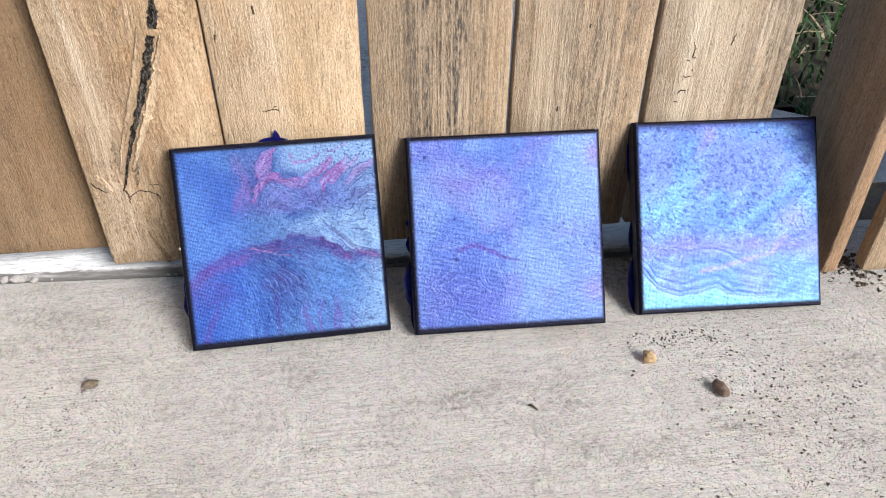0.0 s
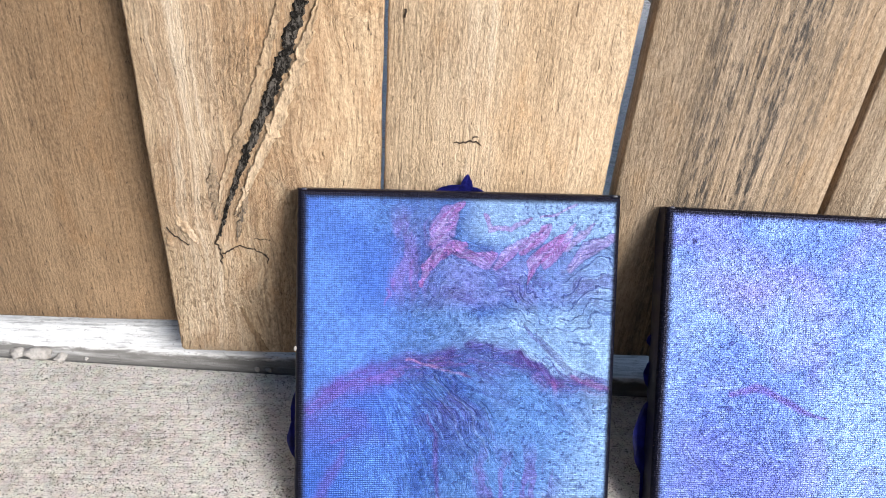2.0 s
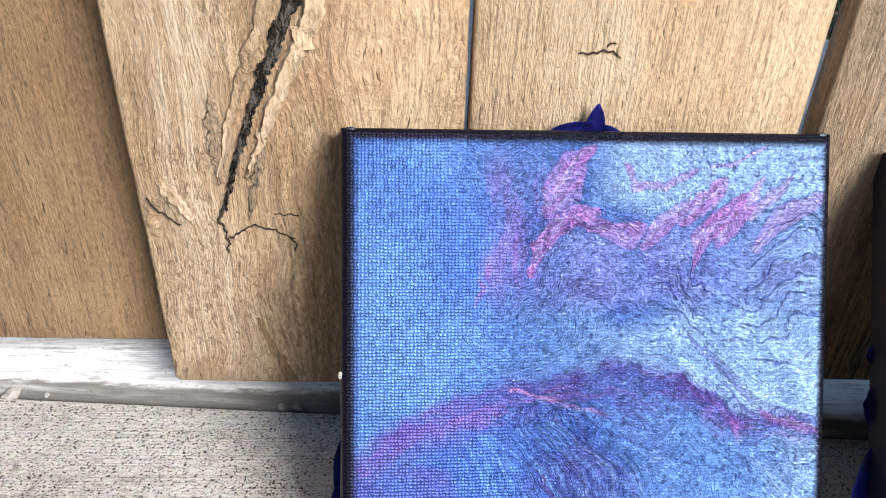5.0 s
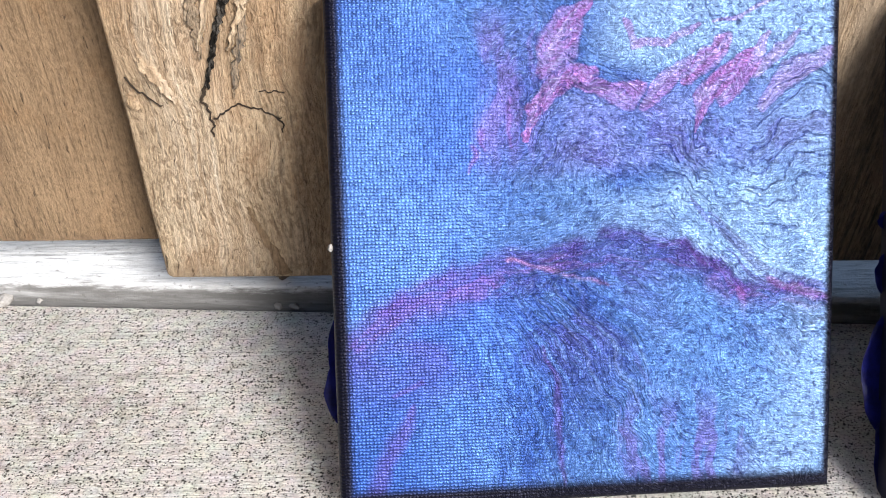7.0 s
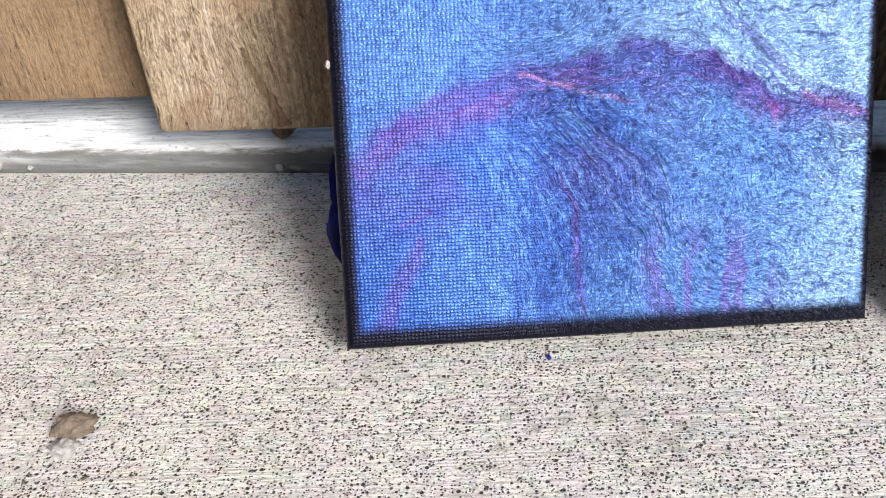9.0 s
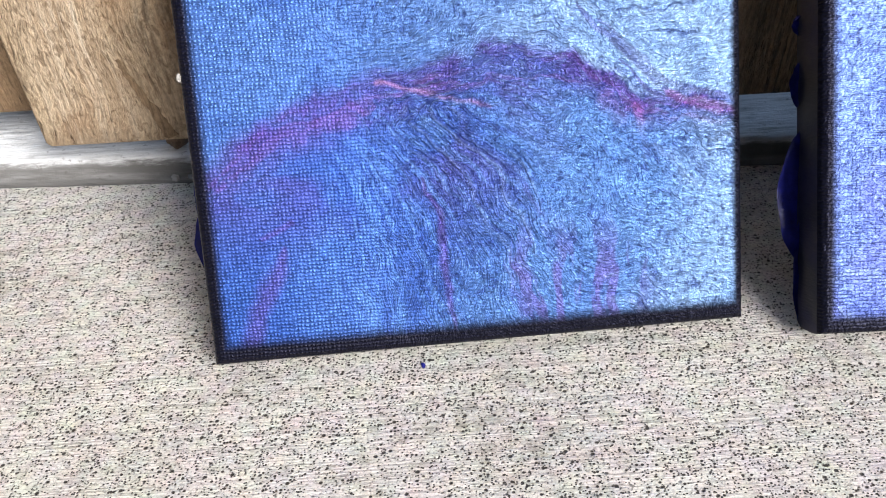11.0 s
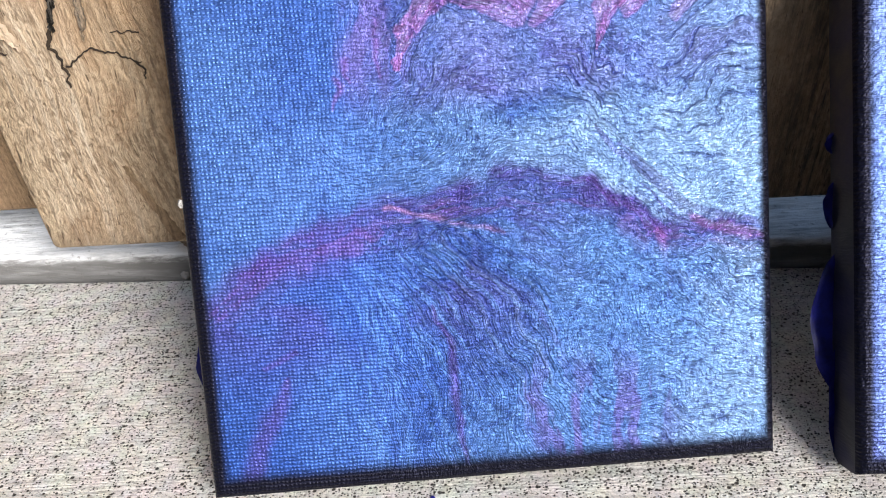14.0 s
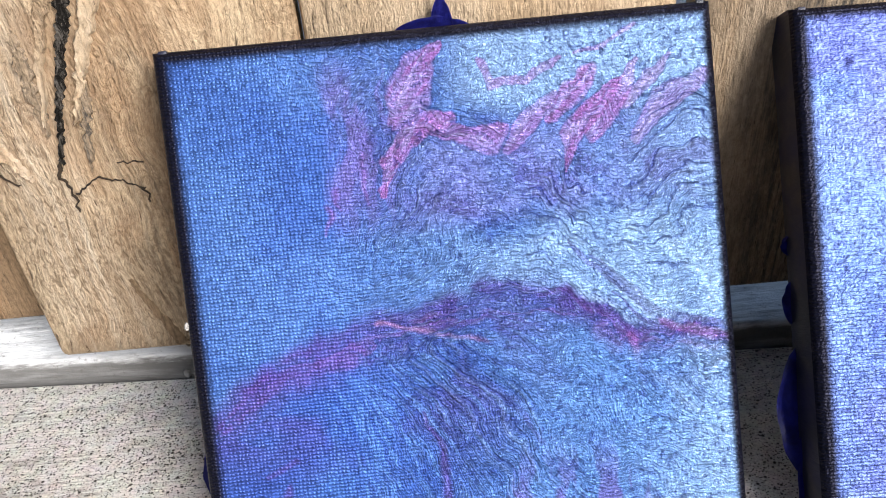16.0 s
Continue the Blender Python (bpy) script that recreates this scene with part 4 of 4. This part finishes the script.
def painting(paint, n, bl, br, tl, tr, label, flaps):
    """A stretched canvas whose front corners lie about at the points given."""
    bl, br, tl, tr = (Vector(p) for p in (bl, br, tl, tr))
    mid_low, mid_top = (bl + br) / 2, (tl + tr) / 2
    ex = ((br - bl).normalized() + (tr - tl).normalized()).normalized()
    ey = mid_top - mid_low
    ey = (ey - ex * ey.dot(ex)).normalized()
    ez = ex.cross(ey)
    origin = (mid_low + mid_top) / 2 - ex * SIZE / 2 - ey * HIGH / 2
    m = Matrix((ex, ey, ez)).transposed().to_4x4()
    m.translation = origin
    root = tagged(new("canvas_painting"), label, "painting", "paintings against the fence")
    root.matrix_world = m

    # front, rounding over at its rim
    a = np.linspace(0, 1, n)
    u, v = np.meshgrid(a, a)
    colour, relief = paint(u, v)
    r = 0.0035
    d = np.minimum(np.minimum(u, 1 - u), np.minimum(v, 1 - v)) * SIZE
    drop = np.where(d < r, r - np.sqrt(np.maximum(r * r - (r - d) ** 2, 0)), 0)
    sag = 0.0012 * np.sin(np.pi * u) * np.sin(np.pi * v)
    co = np.stack([u * SIZE, v * HIGH, -drop - sag], -1).reshape(-1, 3)
    idx = np.arange(n * n).reshape(n, n)
    quads = np.stack([idx[:-1, :-1], idx[:-1, 1:], idx[1:, 1:], idx[1:, :-1]], -1).reshape(-1, 4)
    me = bpy.data.meshes.new("painted_front")
    me.vertices.add(n * n)
    me.vertices.foreach_set("co", co.ravel())
    me.loops.add(quads.size)
    me.loops.foreach_set("vertex_index", quads.ravel())
    me.polygons.add(len(quads))
    me.polygons.foreach_set("loop_start", np.arange(0, quads.size, 4))
    me.polygons.foreach_set("use_smooth", np.ones(len(quads), bool))
    me.update(calc_edges=True)
    att = me.color_attributes.new("paint", "FLOAT_COLOR", "POINT")
    att.data.foreach_set("color", np.concatenate([np.clip(colour, 0, 1), relief[..., None]], -1).ravel())
    me.materials.append(M_PAINT)
    front = new("painted_front", me)
    front.parent = root

    # wrapped sides, with folded corners
    bm = bmesh.new()
    loops = []
    for k, (z, grow) in enumerate(((-r, 0), (-0.008, 0.0004), (-0.015, 0.0003), (-DEPTH, 0), (-DEPTH, -0.012))):
        ring = []
        for cx, cy, s in ((0, 0, 0), (1, 0, 1), (1, 1, 2), (0, 1, 3)):
            for i in range(24):
                f = i / 24
                px, py = ((f, 0), (1, f), (1 - f, 1), (0, 1 - f))[s]
                ox, oy = ((0, -1), (1, 0), (0, 1), (-1, 0))[s]
                w = grow + (0.0003 * noise.noise((px * 9 + k, py * 9, s)) if 0 < k < 4 else 0)
                ring.append(bm.verts.new((px * SIZE + ox * w, py * HIGH + oy * w, z)))
        loops.append(ring)
    for p, q in zip(loops, loops[1:]):
        c = len(p)
        for i in range(c):
            bm.faces.new((p[i], q[i], q[(i + 1) % c], p[(i + 1) % c]))
    bmesh.ops.recalc_face_normals(bm, faces=bm.faces)
    smooth(part("wrapped_sides", bm, M_EDGE, root, "black-painted canvas sides"), 50)
    # corner folds
    for cx, cy in ((0, 1), (1, 1)):
        bm = box_bm(-0.0016, 0.0016, -0.0016, 0.0002, -DEPTH * 0.9, -0.001, 0.0005)
        bmesh.ops.translate(bm, vec=(cx * SIZE + (0.004 if cx == 0 else -0.004), HIGH, 0), verts=bm.verts)
        smooth(part("corner_fold", bm, M_EDGE, root))
    # wooden bars behind
    for x0, x1, y0, y1 in ((0.003, 0.035, 0.003, 0.204), (0.170, 0.202, 0.003, 0.204), (0.036, 0.169, 0.003, 0.035), (0.036, 0.169, 0.172, 0.204)):
        part("stretcher_bar", box_bm(x0, x1, y0, y1, -DEPTH + 0.001, -0.006, 0.001), M_RAW, root)
    # skins of blue paint that ran off round the back
    for sx, sy, ln, out, turn in flaps:
        bm = bmesh.new()
        rows = []
        for i in range(17):
            f = i / 16
            reach = out * (math.sin(math.pi * f) ** 0.7) * (1 + 0.12 * noise.noise((f * 5, sx * 30, sy * 30)))
            rows.append([bm.verts.new(((f - 0.5) * ln, -0.002 + (reach + 0.002) * g, -0.001 * math.sin(g * 2.4 + f * 3) + 0.0012 * noise.noise((f * 6, g * 3, sy * 50)))) for g in (0, 0.25, 0.5, 0.75, 0.92, 1)])
        for p, q in zip(rows, rows[1:]):
            for i in range(5):
                bm.faces.new((p[i], q[i], q[i + 1], p[i + 1]))
        bmesh.ops.solidify(bm, geom=bm.faces[:], thickness=0.0007)
        bmesh.ops.recalc_face_normals(bm, faces=bm.faces)
        bm.transform(pose(sx * SIZE, sy * HIGH, -DEPTH + (0.009 if turn < 45 else 0.002), 0, 0, turn) @ pose(0, 0, 0, 40 if turn < 45 else 0))
        smooth(part("paint_skin", bm, M_TAPE, root, "glossy blue dried paint drip"), 60)
    return root


first = painting(stormy, 760, (-0.2085, -0.138, 0.0115), (-0.005, -0.130, 0.0105), (-0.210, -0.033, 0.188), (-0.006, -0.021, 0.182),
                 "small square canvas, deep blue and purple with magenta plumes", ((0.50, 1.0, 0.032, 0.0065, 0), (0.516, 1.0, 0.009, 0.0150, 2), (0.0, 0.30, 0.030, 0.004, 90), (0.0, 0.215, 0.030, 0.006, 90)))
painting(hazy, 420, (0.0215, -0.142, 0.011), (0.224, -0.148, 0.011), (0.026, -0.024, 0.178), (0.227, -0.029, 0.177),
         "small square canvas poured in pale periwinkle and lilac", ((0.0, 0.25, 0.052, 0.009, 90), (0.0, 0.46, 0.018, 0.004, 90), (0.0, 0.57, 0.008, 0.003, 90), (0.0, 0.11, 0.04, 0.003, 90)))
painting(icy, 400, (0.2595, -0.142, 0.012), (0.461, -0.150, 0.0105), (0.2765, -0.020, 0.177), (0.4785, -0.024, 0.173),
         "small square canvas poured in bright cyan and lilac", ((0.0, 0.15, 0.06, 0.007, 90), (0.0, 0.40, 0.04, 0.004, 90), (0.0, 0.80, 0.05, 0.003, 90), (0.12, 1.0, 0.03, 0.002, 0)))
fleck = part("paint_fleck", stone_bm((0.0022, 0.0032, 0.003), 5), M_STONE_WHITE, first, "white fleck")
fleck.location = (-0.0002, 0.107, -0.0035)


# ---- stones and litter ----
def loose(name, size, x, y, z, mat, seed, label, category, turn=0, rough=0.35, flat=0.7, group=""):
    ob = smooth(part(name, stone_bm(size, seed, rough, flat), mat), 70)
    ob.matrix_world = pose(x, y, z, 0, 0, turn)
    return tagged(ob, label, category, group)


loose("pebble", (0.0125, 0.014, 0.017), 0.256, -0.199, 0, M_STONE_TAN, 2.3, "rough tan pebble lying on the concrete", "stone", 20, 0.45, 0.8, "loose stones on the slab")
loose("pebble", (0.0115, 0.022, 0.015), 0.3135, -0.247, 0, M_STONE_RED, 7.1, "dark red-brown pebble lying on the concrete", "stone", 15, 0.3, 0.8, "loose stones on the slab")
loose("clod", (0.015, 0.011, 0.008), -0.3080, -0.1630, 0, M_CLOD, 4.2, "crumbling grey-brown clod on the concrete", "clod", 10, 0.5, 0.6, "loose stones on the slab")
loose("clod", (0.010, 0.009, 0.007), -0.3088, -0.1712, 0, M_STONE_WHITE, 9.4, "small grey crumb beside a brown clod", "clod", 60, 0.5, 0.6, "loose stones on the slab")
loose("paint_drop", (0.0017, 0.0028, 0.0013), -0.1305, -0.1360, 0, M_TAPE, 3.3, "tiny blue drop of dried paint", "paint drop", 10)
for k, (sx, sy, size) in enumerate(((-0.420, 0.004, 0.017), (-0.434, 0.006, 0.014), (-0.404, 0.004, 0.009), (-0.386, 0.006, 0.004), (-0.254, 0.005, 0.005), (-0.245, 0.005, 0.005), (0.002, 0.004, 0.006))):
    loose("stone_chip", (size * 1.25, size * 0.8, size * 0.8), sx, slab_edge(sx) + sy - 0.003, 0.0 if size > 0.012 else -0.001, M_STONE_WHITE, k * 1.7, "pale stone chip wedged beside the sill", "stone", 30 * k, 0.4, 0.75, "chips along the sill")
loose("knot_stub", (0.011, 0.012, 0.011), -0.2505, 0.0125, 0.0125, M_STONE_RED, 5.5, "small brown stub on the sill", "wood stub", 0, 0.3, 0.8)

# twig
bm = bmesh.new()
ring_prev = None
for i in range(9):
    f = i / 8
    r = 0.0016 * math.sin(math.pi * (0.08 + 0.84 * f))
    c = Vector((-0.009 + 0.018 * f, 0.004 - 0.007 * f + 0.002 * math.sin(3 * f), 0.0022 + 0.001 * math.sin(5 * f)))
    ring = [bm.verts.new(c + Vector((0, r * math.cos(a * math.tau / 6), r * math.sin(a * math.tau / 6)))) for a in range(6)]
    if ring_prev:
        for a in range(6):
            bm.faces.new((ring_prev[a], ring_prev[(a + 1) % 6], ring[(a + 1) % 6], ring[a]))
    else:
        bm.faces.new(ring)
    ring_prev = ring
bm.faces.new(ring_prev[::-1])
bmesh.ops.recalc_face_normals(bm, faces=bm.faces)
twig = smooth(part("twig", bm, M_DIRT), 80)
twig.matrix_world = pose(0.1245, -0.2455, 0, 0, 0, -8) @ Matrix.Diagonal((0.62, 0.8, 1, 1))
tagged(twig, "short dark twig lying on the concrete", "twig")


def scatter(name, spots, size, mat, seed, label, category):
    """Many small crumbs in one mesh."""
    rnd = random.Random(seed)
    verts, faces = [], []
    for x, y in spots:
        s = size * rnd.uniform(0.4, 1.5)
        o = len(verts)
        for dx, dy, dz in ((1, 0, 0), (-0.4, 0.8, 0), (-0.5, -0.8, 0), (0.1, 0, 0.8)):
            verts.append((x + s * (dx + rnd.uniform(-0.4, 0.4)), y + s * (dy + rnd.uniform(-0.4, 0.4)), s * dz * rnd.uniform(0.5, 1) + 0.0002))
        faces += [(o, o + 1, o + 3), (o + 1, o + 2, o + 3), (o + 2, o, o + 3), (o, o + 2, o + 1)]
    me = bpy.data.meshes.new(name)
    me.from_pydata(verts, [], faces)
    me.materials.append(mat)
    return tagged(new(name, me), label, category, kind="stuff")


rnd = random.Random(4)
spots = [(rnd.gauss(0.535, 0.014), rnd.gauss(-0.07, 0.018)) for _ in range(150)] + [(rnd.uniform(0.50, 0.66), rnd.gauss(-0.108, 0.008)) for _ in range(50)]
scatter("leaf_litter", spots, 0.0030, M_DIRT, 5, "dark crumbs and leaf bits between the boards", "litter")
spots = [(rnd.gauss(0.37, 0.09), rnd.gauss(-0.25, 0.06)) for _ in range(220)] + [(rnd.gauss(0.30, 0.04), rnd.gauss(-0.165, 0.008)) for _ in range(90)]
spots += [(rnd.gauss(0.40, 0.05), rnd.gauss(-0.28, 0.05)) for _ in range(160)] + [(rnd.gauss(-0.36, 0.05), rnd.gauss(-0.21, 0.06)) for _ in range(110)]
spots = [s for s in spots if s[1] < -0.158]
scatter("soil_crumbs", spots, 0.0014, M_DIRT, 6, "dark crumbs of soil strewn over the concrete", "litter")

# ---- grass behind the fence ----
verts, faces = [], []
sv, sf = [], []
for i in range(5200):
    x, y = rnd.uniform(0.35, 1.5), rnd.uniform(0.15, 1.5)
    if y < 0.262 + (0.655 - x) * 0.668 + 0.008 or y < 0.12:
        continue
    dry = rnd.random() < 0.07
    vv, ff = (sv, sf) if dry else (verts, faces)
    h, w, a = rnd.uniform(0.02, 0.055), rnd.uniform(0.002, 0.0048), rnd.uniform(0, math.tau)
    lean = rnd.uniform(0.3, 1.3) if not dry else 2.2
    dx, dy = math.cos(a), math.sin(a)
    o = len(vv)
    for k in range(4):
        f = k / 3
        px, py, pz = x + dx * h * lean * f * f, y + dy * h * lean * f * f, -0.07 + 0.055 + h * (f - 0.35 * f * f * lean * 0.6)
        ww = w * (1 - 0.85 * f)
        vv += [(px - dy * ww, py + dx * ww, pz), (px + dy * ww, py - dx * ww, pz + 0.0006)]
    for k in range(3):
        ff.append((o + 2 * k, o + 2 * k + 1, o + 2 * k + 3, o + 2 * k + 2))
for nm, vv, ff, mat, lab in (("grass", verts, faces, M_GRASS, "shaded green lawn grass behind the fence"), ("dry_grass", sv, sf, M_STRAW, "dry straw-coloured stems lying in the grass")):
    me = bpy.data.meshes.new(nm)
    me.from_pydata(vv, [], ff)
    me.materials.append(mat)
    tagged(new(nm, me), lab, "grass", kind="stuff")
bm = bmesh.new()
bmesh.ops.create_grid(bm, x_segments=40, y_segments=40, size=1.5)
for v in bm.verts:
    v.co = Vector((v.co.x + 1.2, v.co.y + 1.75, -0.022 + 0.008 * noise.noise(v.co * 9)))
bmesh.ops.delete(bm, geom=[v for v in bm.verts if v.co.y < 0.262 + (0.655 - v.co.x) * 0.668], context="VERTS")
tagged(part("lawn_soil", bm, M_SOIL), "dark soil under the lawn", "ground", kind="structure")
